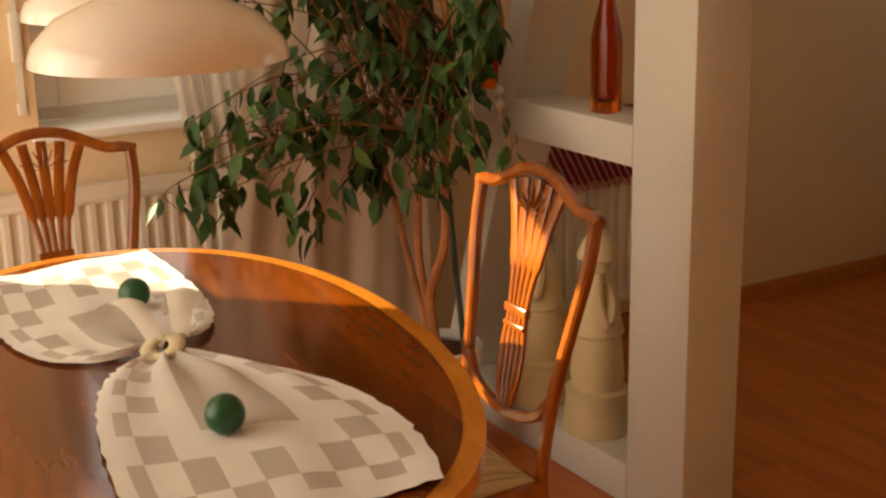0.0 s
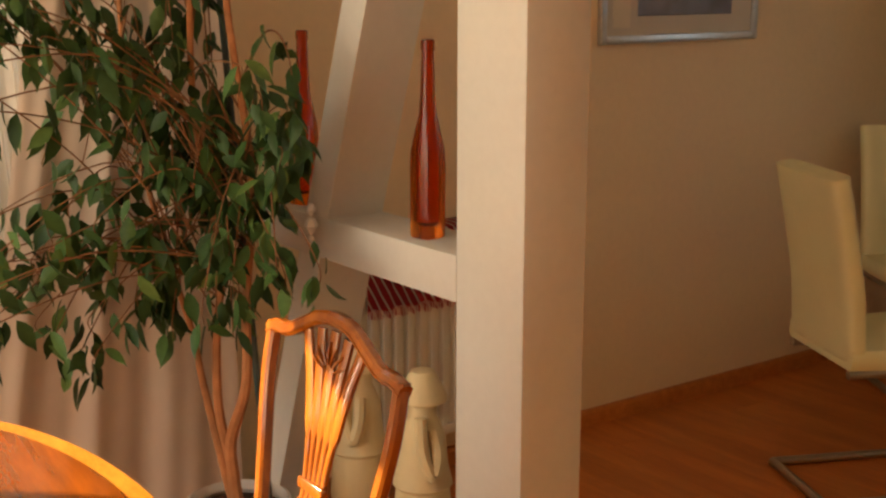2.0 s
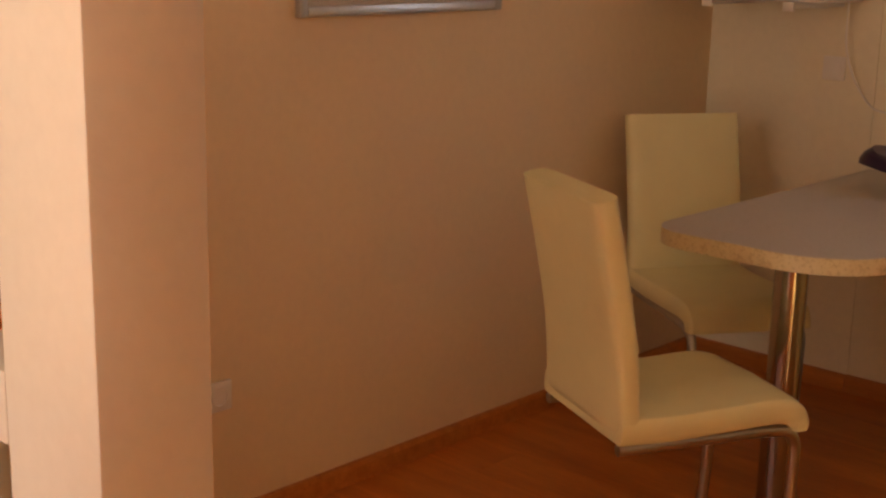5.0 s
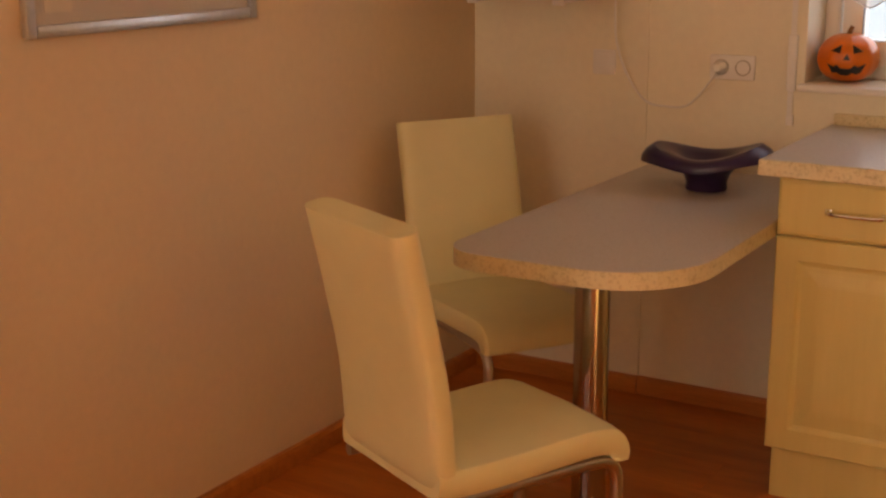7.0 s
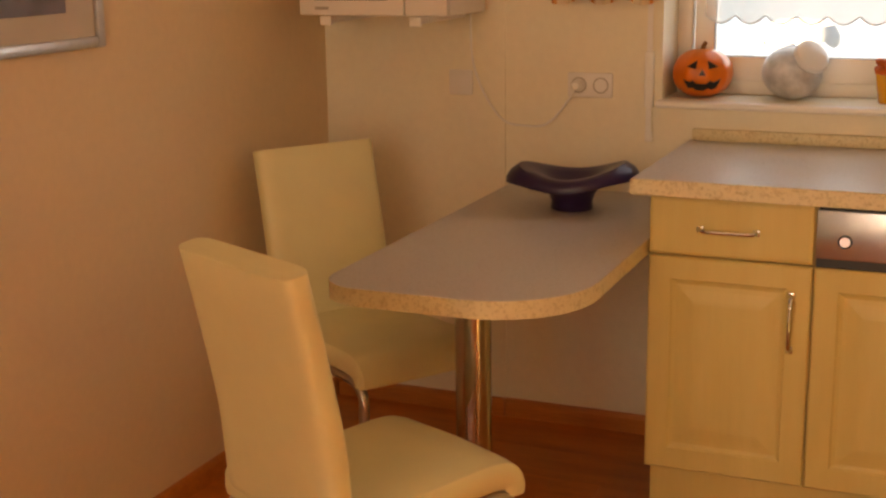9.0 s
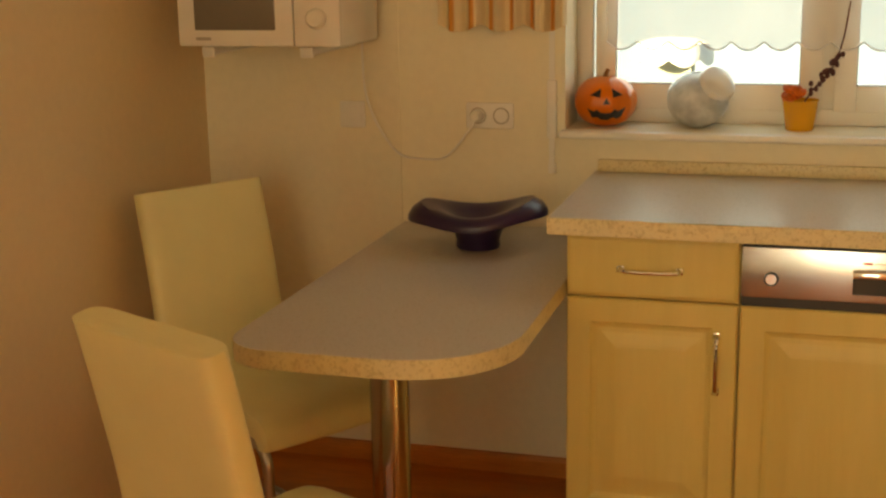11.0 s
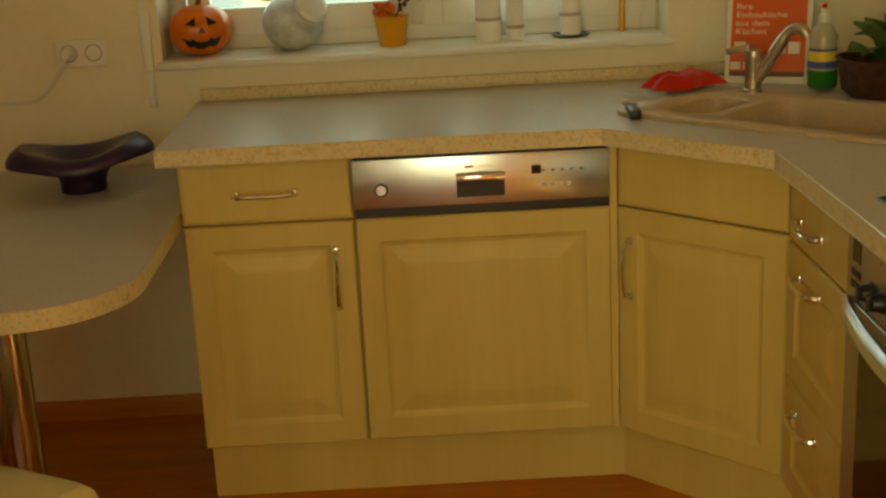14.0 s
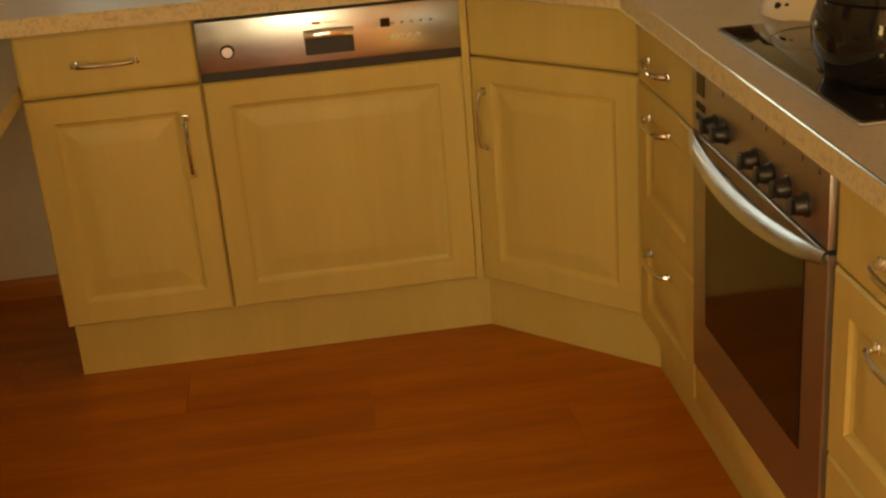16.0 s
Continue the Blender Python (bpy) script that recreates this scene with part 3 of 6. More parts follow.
sink = thing("sink", "beige composite sink with two bowls", "sink", at=SINK_AT)
rim_out = rounded(-0.10, 0.62, 0.135, 0.53, 0.06)
rb = prism(rim_out, 0.9125, 0.922, 0.003)
rim = part("rim", rb, SINK, sink)
main, small = rounded(0.17, 0.594, 0.175, 0.475, 0.06), rounded(0.015, 0.14, 0.19, 0.40, 0.05)
cut(rim, prism(main, 0.90, 0.95), SINK_AT)
cut(rim, prism(small, 0.90, 0.95), SINK_AT)
bm = bmesh.new()
bowl_shell(bm, main, 0.9215, 0.765, 0.9, 0.3775, 0.325)
part("basin", bm, SINK, sink)
bm = bmesh.new()
bowl_shell(bm, small, 0.9215, 0.85, 0.88, 0.0775, 0.295)
part("small_basin", bm, SINK, sink)
part("drain", lathe([(0, 0.7685), (0.02, 0.769), (0.035, 0.771), (0.04, 0.7665)], 24), CHROME, sink, at=pose(0.38, 0.33, 0))
part("drain", lathe([(0, 0.8525), (0.014, 0.853), (0.022, 0.855), (0.026, 0.8505)], 24), CHROME, sink, at=pose(0.078, 0.295, 0))

tap = thing("tap", "chrome single-lever sink tap", "tap", at=SINK_AT @ pose(0.075, 0.500, 0.9225, 0, 0, 10) @ Matrix.Scale(0.8, 4))
part("tap_body", lathe([(0.030, 0), (0.030, 0.008), (0.025, 0.012), (0.024, 0.09), (0.027, 0.10), (0.025, 0.128), (0, 0.134)], 24), TAP_METAL, tap)
part("spout", tube(smoothed([(0, 0, 0.035), (0.035, 0, 0.075), (0.085, 0, 0.155), (0.115, 0, 0.192), (0.150, 0, 0.196), (0.166, 0, 0.176)], 5), [0.022] * 6 + [0.019] * 6 + [0.016] * 14, 12), TAP_METAL, tap)
part("lever", box(-0.055, 0.022, -0.020, 0.020, 0.124, 0.146, 0.006), TAP_METAL, tap, at=pose(0, 0, 0, 0, -12, 0))

# cooktop
hob = thing("cooktop", "black glass ceramic cooktop with steel rim", "cooktop", at=RUN)
part("steel_rim", box(0.462, 1.042, 0.018, 0.530, 0.9125, 0.917, 0.0015), STEEL, hob)
part("glass_plate", box(0.466, 1.038, 0.022, 0.526, 0.9172, 0.9195, 0.001), BLACK_GLASS, hob)
for u, v, r in ((0.61, 0.155, 0.09), (0.89, 0.145, 0.075), (0.62, 0.395, 0.075), (0.88, 0.395, 0.095)):
    part("heating_ring", lathe([(r, 0.9196), (r + 0.0015, 0.9199), (r + 0.003, 0.9196)], 40), BLACK, hob, at=pose(u, v, 0))
pot = thing("cooking_pot", "black enamel cooking pot with lid on cooktop", "pot", at=RUN @ pose(0.845, 0.150, 0.9205))
part("vessel", lathe([(0, 0), (0.085, 0), (0.098, 0.012), (0.112, 0.05), (0.114, 0.085), (0.104, 0.118), (0.110, 0.122), (0.104, 0.122)], 40), BLACK_GLASS, pot)
part("lid", lathe([(0.110, 0.123), (0.106, 0.132), (0.07, 0.148), (0.02, 0.156), (0.016, 0.166), (0.024, 0.176), (0.018, 0.186), (0, 0.188)], 40), BLACK_GLASS, pot)
for s in (-1, 1):
    part("pot_handle", tube(smoothed([(s * 0.105, -0.03, 0.095), (s * 0.14, -0.02, 0.1), (s * 0.145, 0.02, 0.1), (s * 0.105, 0.03, 0.095)], 5), 0.007, 8), BLACK_GLASS, pot)

# kitchen table on a steel leg
table = thing("breakfast_table", "pale speckled laminate breakfast table on steel leg", "table")
pts = [(-0.003, 0.583), (-0.585, 0.583)]
for cx, cy, a0 in ((-0.585 + 0.11, -0.66 + 0.11, 180), (-0.003 - 0.23, -0.66 + 0.23, 270)):
    r = 0.11 if a0 == 180 else 0.23
    pts += [(cx + r * math.cos(radians(a0 + 9 * k)), cy + r * math.sin(radians(a0 + 9 * k))) for k in range(11)]
bm = prism(pts, 0.710, 0.750, 0.003)
for f in bm.faces:
    f.normal_update()
    f.material_index = 1 if abs(f.normal.z) < 0.5 else 0
part("tabletop", bm, [WORKTOP, WORKTOP_EDGE], table, smooth=False)
leg = part("leg", lathe([(0.042, 0.012), (0.042, 0.7035)], 32), metal("dark_leg_steel", (0.42, 0.39, 0.37), 0.2, (60, 60, 1)), table, "round brushed steel leg", at=pose(-0.300, -0.42, 0))
part("leg_flange", lathe([(0, 0), (0.075, 0), (0.075, 0.006), (0.06, 0.012), (0, 0.012)], 32), STEEL, leg)
part("leg_plate", lathe([(0, 0.704), (0.065, 0.704), (0.065, 0.7095), (0, 0.7095)], 32), STEEL, leg)


# ---- cantilever chairs ----
def cantilever_chair(label, at):
    """Upholstered swing chair: seat towards local +y, the back's foot at y 0."""
    c = thing("cantilever_chair", label, "chair", "cream kitchen chairs", at=at)
    w, t = 0.192, 0.028
    ring = []
    for q in range(36):
        ca, sa = math.cos(-2 * math.pi * q / 36), math.sin(-2 * math.pi * q / 36)
        ring.append((math.copysign(abs(ca) ** 0.22, ca), 1.1 * math.copysign(abs(sa) ** 0.72, sa)))
    line = smoothed([(0, -0.0755, 0.957), (0, -0.075, 0.951), (0, -0.0735, 0.942), (0, -0.04, 0.78), (0, -0.012, 0.62), (0, 0.0, 0.47), (0, 0.005, 0.445)], 6)
    bm = bmesh.new()
    rows = []
    for i, p in enumerate(line):
        d = (line[min(i + 1, len(line) - 1)] - line[max(i - 1, 0)]).normalized()
        nrm = Vector((0, d.z, -d.y)).normalized()
        k = w - 0.006 * (1 - i / len(line))
        soft = math.sqrt(max(0.0, 1 - (1 - min(i, 9) / 9) ** 2))
        t = 0.028 * (0.28 + 0.72 * soft)
        k -= 0.020 * (1 - soft)
        rows.append([bm.verts.new(p + nrm * s * t + Vector((a * k, 0, 0))) for a, s in ring])
    for a, b in zip(rows, rows[1:]):
        for j in range(36):
            bm.faces.new((a[j], a[(j + 1) % 36], b[(j + 1) % 36], b[j]))
    bm.faces.new(rows[0][::-1])
    bm.faces.new(rows[-1])
    part("backrest", bm, LEATHER, c)
    bm = bmesh.new()
    mid = smoothed([(0, -0.022, 0.446), (0, 0.10, 0.442), (0, 0.25, 0.447), (0, 0.345, 0.450), (0, 0.392, 0.440), (0, 0.412, 0.412), (0, 0.413, 0.396)], 6)
    rows = []
    for i, p in enumerate(mid):
        d = (mid[min(i + 1, len(mid) - 1)] - mid[max(i - 1, 0)]).normalized()
        nrm = Vector((0, -d.z, d.y)).normalized()
        th = 0.031 - (0.012 * max(0.0, (i - len(mid) * 0.6)) / (len(mid) * 0.4))
        rows.append([bm.verts.new(p + nrm * q * th + Vector((a * w, 0, 0))) for a, q in ((-1, -0.55), (-1, 0.5), (-0.96, 0.86), (-0.8, 1.02), (0, 1.16), (0.8, 1.02), (0.96, 0.86), (1, 0.5), (1, -0.55), (0.96, -1), (-0.96, -1))])
    for a, b in zip(rows, rows[1:]):
        for j in range(11):
            bm.faces.new((a[j], a[(j + 1) % 11], b[(j + 1) % 11], b[j]))
    bm.faces.new(rows[0][::-1])
    bm.faces.new(rows[-1])
    part("seat", bm, LEATHER, c)
    for s in (-1, 1):
        x = s * 0.172
        pts = smoothed([(x, -0.02, 0.400), (x, 0.2, 0.400), (x, 0.36, 0.398), (x, 0.405, 0.37), (x, 0.41, 0.3), (x, 0.405, 0.12), (x, 0.39, 0.045), (x, 0.34, 0.016), (x, 0.2, 0.014), (x, -0.06, 0.014)], 5)
        part("leg", tube(pts, 0.0135, 10), TUBE, c, "bent grey steel tube leg")
    part("floor_bar", tube([(-0.172, -0.06, 0.014), (0.172, -0.06, 0.014)], 0.0135, 10), TUBE, c)
    return c


chair_a = cantilever_chair("cream leatherette cantilever chair drawn back from the table", pose(-0.420, -1.078, 0, 0, 0, -26) @ Matrix.Diagonal((0.99, 1.05, 0.978, 1)))
chair_b = copy_thing(chair_a, pose(-0.943, 0.104, 0, 0, 0, -123) @ Matrix.Diagonal((0.99, 1.05, 0.978, 1)))
tagged(chair_b, "cream leatherette cantilever chair standing in the corner")

# ---- kitchen wall and window ----
win = thing("window_1", "white two-sash kitchen window", "window", kind="structure", at=pose(0, 0.78, 0))
X0, X1, Z0, Z1 = -0.120, 1.248, 1.024, 2.2
def frame_bars(x0, x1, z0, z1, w, y0, y1, bm=None, low=None):
    bm = bm or bmesh.new()
    low = low or w
    box(x0, x0 + w, y0, y1, z0, z1, 0.004, bm)
    box(x1 - w, x1, y0, y1, z0, z1, 0.004, bm)
    box(x0 + w, x1 - w, y0, y1, z0, z0 + low, 0.004, bm)
    box(x0 + w, x1 - w, y0, y1, z1 - w, z1, 0.004, bm)
    return bm
part("window_frame", frame_bars(X0, X1, Z0, Z1, 0.045, 0.0, 0.07), PVC, win)
part("mullion", box(0.545, 0.593, 0.0, 0.07, Z0 + 0.045, Z1 - 0.045, 0.004), PVC, win)
for a, b in ((-0.065, 0.552), (0.586, 1.203)):
    s = part("sash", frame_bars(a, b, Z0 + 0.04, Z1 - 0.04, 0.058, -0.018, 0.05, low=0.072), PVC, win)
    p = part("pane", box(a + 0.056, b - 0.056, 0.012, 0.016, Z0 + 0.11, Z1 - 0.09), PANE, s, smooth=False)
    p.visible_shadow = False
    part("gasket", frame_bars(a + 0.054, b - 0.054, Z0 + 0.108, Z1 - 0.09, 0.005, -0.016, 0.01), BLACK, s)
part("hinge", lathe([(0, -0.0), (0.007, 0.0), (0.007, 0.06), (0, 0.06)], 12), PVC, win, at=pose(1.206, -0.022, 1.14))
part("window_sill", box(X0 - 0.012, X1 + 0.012, -0.215, 0.0, 1.003, 1.0235, 0.006), PVC, win, "white window sill")

sockets = thing("double_socket", "white double wall socket with a plug", "socket", at=pose(-0.332, YN, 1.058))
part("plate", box(-0.068, 0.068, -0.010, 0, -0.036, 0.036, 0.004), PVC, sockets)
# Inserts are coloured grey to carry the shade of a deeper recess.
for x in (-0.033, 0.033):
    part("socket_insert", lathe([(0.0, -0.004), (0.018, -0.004), (0.020, -0.0125), (0.023, -0.0125), (0.024, -0.008)], 24), plain("socket_recess_shade", (0.50, 0.46, 0.40), 0.5), sockets, at=pose(x, 0, 0, -90))
part("pin_hole", lathe([(0, -0.0052), (0.003, -0.0052), (0.003, -0.003)], 10), BLACK, sockets, at=pose(0.026, 0, 0, -90))
part("pin_hole", lathe([(0, -0.0052), (0.003, -0.0052), (0.003, -0.003)], 10), BLACK, sockets, at=pose(0.040, 0, 0, -90))
plug = thing("plug", "white mains plug with cable to the microwave", "plug", at=pose(-0.365, YN - 0.012, 1.058))
part("plug_body", lathe([(0, -0.034), (0.010, -0.034), (0.017, -0.02), (0.018, 0)], 20), PVC, plug, at=pose(0, 0, 0, -90))
cab = smoothed([(0, -0.03, 0), (-0.02, -0.032, -0.04), (-0.09, -0.016, -0.115), (-0.17, -0.008, -0.125), (-0.235, -0.006, -0.11), (-0.285, -0.03, -0.03), (-0.315, -0.04, 0.06), (-0.322, -0.04, 0.15), (-0.320, -0.045, 0.224)], 6)
part("cable", tube(cab, 0.0033, 8), PVC, plug, "thin white cable")
switch = thing("light_switch", "white wall switch plate", "switch", at=pose(-0.737, 0.594, 1.055))
part("plate", box(-0.038, 0.038, -0.010, 0, -0.038, 0.038, 0.004), PVC, switch)
part("rocker", box(-0.026, 0.026, -0.014, -0.0095, -0.026, 0.026, 0.002), PVC, switch, at=pose(0, 0, 0, 3))
strap = thing("shutter_strap", "white roller shutter strap with wall guide", "shutter strap", at=pose(-0.155, YN, 0))
part("strap", box(-0.008, 0.008, -0.012, -0.010, 0.93, 2.3), PVC, strap, smooth=False)
part("guide", box(-0.013, 0.013, -0.018, 0, 1.0, 1.16, 0.004), PVC, strap)
part("wall_cleat", box(-0.011, 0.011, -0.0095, 0, 0.90, 0.93, 0.003), PVC, strap)

mw = thing("microwave", "white microwave oven on wall brackets", "microwave", at=pose(-0.872, 0.27, 1.270))
part("body", box(-0.23, 0.23, 0.012, 0.29, 0, 0.27, 0.008), PVC, mw)
mdoor = part("door", box(-0.23, 0.10, -0.012, 0.011, 0.002, 0.268, 0.006), PVC, mw)
part("door_glass", box(-0.18, 0.05, -0.0135, -0.011, 0.045, 0.235, 0.002), plain("grey_door_glass", (0.20, 0.18, 0.15), 0.15, 0.0, 0.05, 4.0, 0.0), mdoor, "dark door glass")
mp = part("control_panel", box(0.102, 0.23, -0.010, 0.011, 0.002, 0.268, 0.005), PVC, mw)
for z in (0.075, 0.165):
    part("dial", lathe([(0, -0.018), (0.020, -0.018), (0.026, -0.012), (0.028, 0)], 24), PVC, mp, at=pose(0.165, -0.010, z, -90))
part("print_mark", box(-0.178, -0.135, -0.0128, -0.0115, 0.018, 0.026), TUBE, mdoor, smooth=False)
bracket = thing("microwave_bracket", "white steel wall bracket carrying the microwave", "bracket", "microwave brackets", at=pose(-1.015, 0, 0))
part("arm", box(-0.014, 0.014, 0.262, 0.594, 1.250, 1.2695, 0.003), PVC, bracket)
part("end_cap", box(-0.018, 0.018, 0.252, 0.262, 1.244, 1.2705, 0.003), PVC, bracket)
copy_thing(bracket, pose(-0.735, 0, 0))


def wavy_cloth(width, height, folds, depth, nx, nz, hem=0.0, scallops=0, taper=0.0):
    """A hanging cloth with folds, its top at z 0."""
    bm = bmesh.new()
    grid = []
    for k in range(nz + 1):
        row = []
        for i in range(nx + 1):
            u, v = i / nx, k / nz
            ph = folds * 2 * math.pi * u
            y = depth * math.sin(ph) * (0.6 + 0.4 * v) + 0.3 * depth * math.sin(2.3 * ph + 1.7 * v)
            x = (u - 0.5) * width * (1 - taper * v)
            z = -height * v
            if scallops and k == nz:
                z -= hem * abs(math.sin(math.pi * scallops * u))
            row.append(bm.verts.new((x, y, z)))
        grid.append(row)
    for a, b in zip(grid, grid[1:]):
        for i in range(nx):
            bm.faces.new((a[i], a[i + 1], b[i + 1], b[i]))
    return bm


STRIPE = striped("orange_striped_curtain", [(0.0, (0.72, 0.60, 0.40)), (0.35, (0.72, 0.6, 0.4)), (0.42, (0.62, 0.24, 0.05)), (0.62, (0.66, 0.33, 0.1)), (0.7, (0.75, 0.64, 0.46))], 18)
single("cafe_curtain", wavy_cloth(0.36, 0.9, 6, 0.016, 90, 10, 0.02, 3), STRIPE, "cream and orange striped side curtain", "curtain", at=pose(-0.287, 0.55, 2.212, 0, 0, 0))
rod = single("curtain_rod", tube([(-0.50, 0.55, 2.225), (1.55, 0.55, 2.225)], 0.009, 10), PVC, "thin white curtain rod", "curtain rod")
VOILE = sheer("white_voile", (0.85, 0.85, 0.85), 0.62)
HEM = cloth("white_lace_hem", (0.75, 0.76, 0.78), 900, 0.4)
voile = thing("window_voile", "sheer white voile with a scalloped lace hem", "curtain", at=pose(0.57, 0.735, 2.114))
part("voile_cloth", wavy_cloth(1.2, 0.86, 7, 0.004, 84, 4, 0.022, 14), VOILE, voile)
hem = smoothed([(-0.6 + 1.2 * i / 84, -0.003, -0.86 - 0.022 * abs(math.sin(math.pi * 14 * i / 84))) for i in range(85)], 2)
part("hem", tube(hem, 0.0022, 5), HEM, voile)


# ---- things in the kitchen ----
bm = bmesh.new()
rings = []
for r, z, wave in ((0.0, 0.004, 0), (0.055, 0.0, 0), (0.058, 0.005, 0), (0.056, 0.022, 0), (0.064, 0.045, 0), (0.084, 0.068, 0.08), (0.112, 0.086, 0.4), (0.140, 0.096, 0.8), (0.156, 0.094, 0.95), (0.166, 0.086, 1.05), (0.171, 0.088, 1.1), (0.170, 0.098, 1.05), (0.160, 0.108, 0.95), (0.140, 0.112, 0.8), (0.104, 0.106, 0.4), (0.070, 0.088, 0.1), (0.034, 0.064, 0), (0.0, 0.058, 0)):
    if r == 0.0:
        rings.append([bm.verts.new((0, 0, z))])
        continue
    ring = []
    for k in range(64):
        a = 2 * math.pi * k / 64
        lift = 0.022 * math.cos(2 * a) + 0.007 * math.cos(a)
        droop = 0.024 * max(0.0, wave - 0.8) / 0.25 * abs(math.cos(a)) ** 4
        ring.append(bm.verts.new((r * (1 + 0.07 * wave * math.cos(2 * a)) * math.cos(a), r * (1 - 0.20 * wave * abs(math.sin(a))) * math.sin(a), z + wave * lift - droop)))
    rings.append(ring)
for a, b in zip(rings, rings[1:]):
    for k in range(64):
        j = (k + 1) % 64
        if len(a) == 1:
            bm.faces.new((a[0], b[k], b[j]))
        elif len(b) == 1:
            bm.faces.new((a[k], a[j], b[0]))
        else:
            bm.faces.new((a[k], a[j], b[j], b[k]))
single("fruit_bowl", bm, PURPLE, "dark purple glass bowl with wavy rim on table", "bowl", at=pose(-0.293, 0.305, 0.7505, 0, 0, 8))

SILL = 1.024
pump = thing("pumpkin_lantern", "orange ceramic pumpkin with a carved black grin", "decoration", at=pose(-0.024, 0.685, SILL, 0, 0, 12))
bm = bmesh.new()
rings = []
for k in range(17):
    f = math.pi * (0.02 + 0.96 * k / 16)
    rings.append([bm.verts.new(((0.088 * math.sin(f) ** 0.8) * (1 - 0.05 * abs(math.sin(4.5 * a))) * math.cos(a), (0.088 * math.sin(f) ** 0.8) * (1 - 0.05 * abs(math.sin(4.5 * a))) * math.sin(a), 0.07 - 0.068 * math.cos(f))) for a in [2 * math.pi * q / 72 for q in range(72)]])
for a, b in zip(rings, rings[1:]):
    for k in range(72):
        bm.faces.new((a[k], a[(k + 1) % 72], b[(k + 1) % 72], b[k]))
bm.faces.new(rings[0][::-1])
bm.faces.new(rings[-1])
part("pumpkin_body", bm, PUMPKIN, pump)
part("stalk", tube(smoothed([(0, 0, 0.132), (0.002, 0, 0.145), (0.008, 0, 0.158)], 4), [0.010, 0.009, 0.008, 0.007, 0.007, 0.006, 0.006, 0.006, 0.006], 8), plain("dry_stalk", (0.22, 0.10, 0.03), 0.8), pump)
def on_pumpkin(pts):
    bm = bmesh.new()
    front, back = [], []
    for x, z in pts:
        f = math.acos(max(-1, min(1, (0.07 - z) / 0.068)))
        r = 0.088 * math.sin(f) ** 0.8
        y = -math.sqrt(max(1e-5, r * r - x * x))
        front.append(bm.verts.new((x * 1.005, y - 0.002, z)))
        back.append(bm.verts.new((x, y + 0.010, z)))
    bm.faces.new(front)
    n = len(pts)
    for k in range(n):
        bm.faces.new((front[k], front[(k + 1) % n], back[(k + 1) % n], back[k]))
    bmesh.ops.triangulate(bm, faces=bm.faces[:])
    return bm
for sx in (-1, 1):
    part("eye", on_pumpkin([(sx * 0.014, 0.112), (sx * 0.044, 0.094), (sx * 0.018, 0.088)]), BLACK, pump, "black triangular eye")
part("nose", on_pumpkin([(-0.010, 0.070), (0.010, 0.070), (0.0, 0.088)]), BLACK, pump, "black nose")
part("mouth", on_pumpkin([(-0.052, 0.058), (-0.034, 0.050), (-0.026, 0.056), (-0.016, 0.046), (0.0, 0.045), (0.012, 0.047), (0.022, 0.056), (0.032, 0.050), (0.052, 0.060), (0.040, 0.034), (0.026, 0.028), (0.018, 0.034), (0.004, 0.025), (-0.016, 0.027), (-0.024, 0.034), (-0.038, 0.032)]), BLACK, pump, "black toothed grin")

jar = thing("glass_jar", "round tilted glass jar with white lid, half-filled", "jar", at=pose(0.230, 0.685, SILL))
bm = ball(0.084, (0, 0, 0.078), (1, 0.8, 0.92), seg=36)
part("jar_body", bm, CLEAR, jar, "clear round glass body")
part("jar_filling", ball(0.076, (-0.004, 0, 0.070), (1, 0.78, 0.86), seg=28), plain("white_filling", (0.84, 0.86, 0.86), 0.5, 0, 0.3, 22, 0.6, 40), jar, "white crumpled contents")
part("jar_lid", lathe([(0, 0.032), (0.034, 0.030), (0.048, 0.020), (0.052, 0.006), (0.048, 0), (0, 0)], 32), plain("white_glazed_lid", (0.76, 0.78, 0.80), 0.15, 0, 0.04), jar, "white knob lid", at=pose(0.048, -0.02, 0.118, 35, 42, 0))

fp = thing("flower_pot", "yellow glass pot with orange flowers and twig", "flower pot", at=pose(0.501, 0.685, SILL))
part("pot", lathe([(0, 0.001), (0.034, 0), (0.037, 0.004), (0.047, 0.078), (0.049, 0.082), (0.045, 0.082), (0.034, 0.01), (0, 0.008)], 32), plain("yellow_glass", (0.72, 0.34, 0.02), 0.2, 0, 0.06), fp)
ORANGE = plain("orange_petal", (0.62, 0.13, 0.015), 0.7, 0, 0.3, 60, 0.5)
rf = random.Random(3)
for k in range(9):
    a = rf.uniform(0, 6.28)
    q = Vector((-0.012 + 0.036 * math.cos(a), 0.028 * math.sin(a) - 0.012, 0.088 + rf.uniform(-0.006, 0.018)))
    bm = bmesh.new()
    for j in range(3):
        lathe([(0.001, 0.0), (0.013 + 0.003 * j, 0.004 + 0.004 * j), (0.016 - 0.003 * j, 0.009 + 0.005 * j), (0.010 - 0.003 * j, 0.011 + 0.006 * j)], 11, bm)
    part("flower", bm, ORANGE, fp, at=Matrix.Translation(q) @ Euler((rf.uniform(-0.9, 0.9), rf.uniform(-0.9, 0.9), 0)).to_matrix().to_4x4())
TWIG = plain("dried_twig", (0.09, 0.028, 0.028), 0.8, 0, 0.3, 60)
tw = smoothed([(0.0, 0, 0.06), (0.035, -0.01, 0.115), (0.075, -0.015, 0.165), (0.10, -0.01, 0.235), (0.115, 0, 0.34)], 6)
part("twig", tube(tw, 0.0022, 6), TWIG, fp, "thin dried twig")
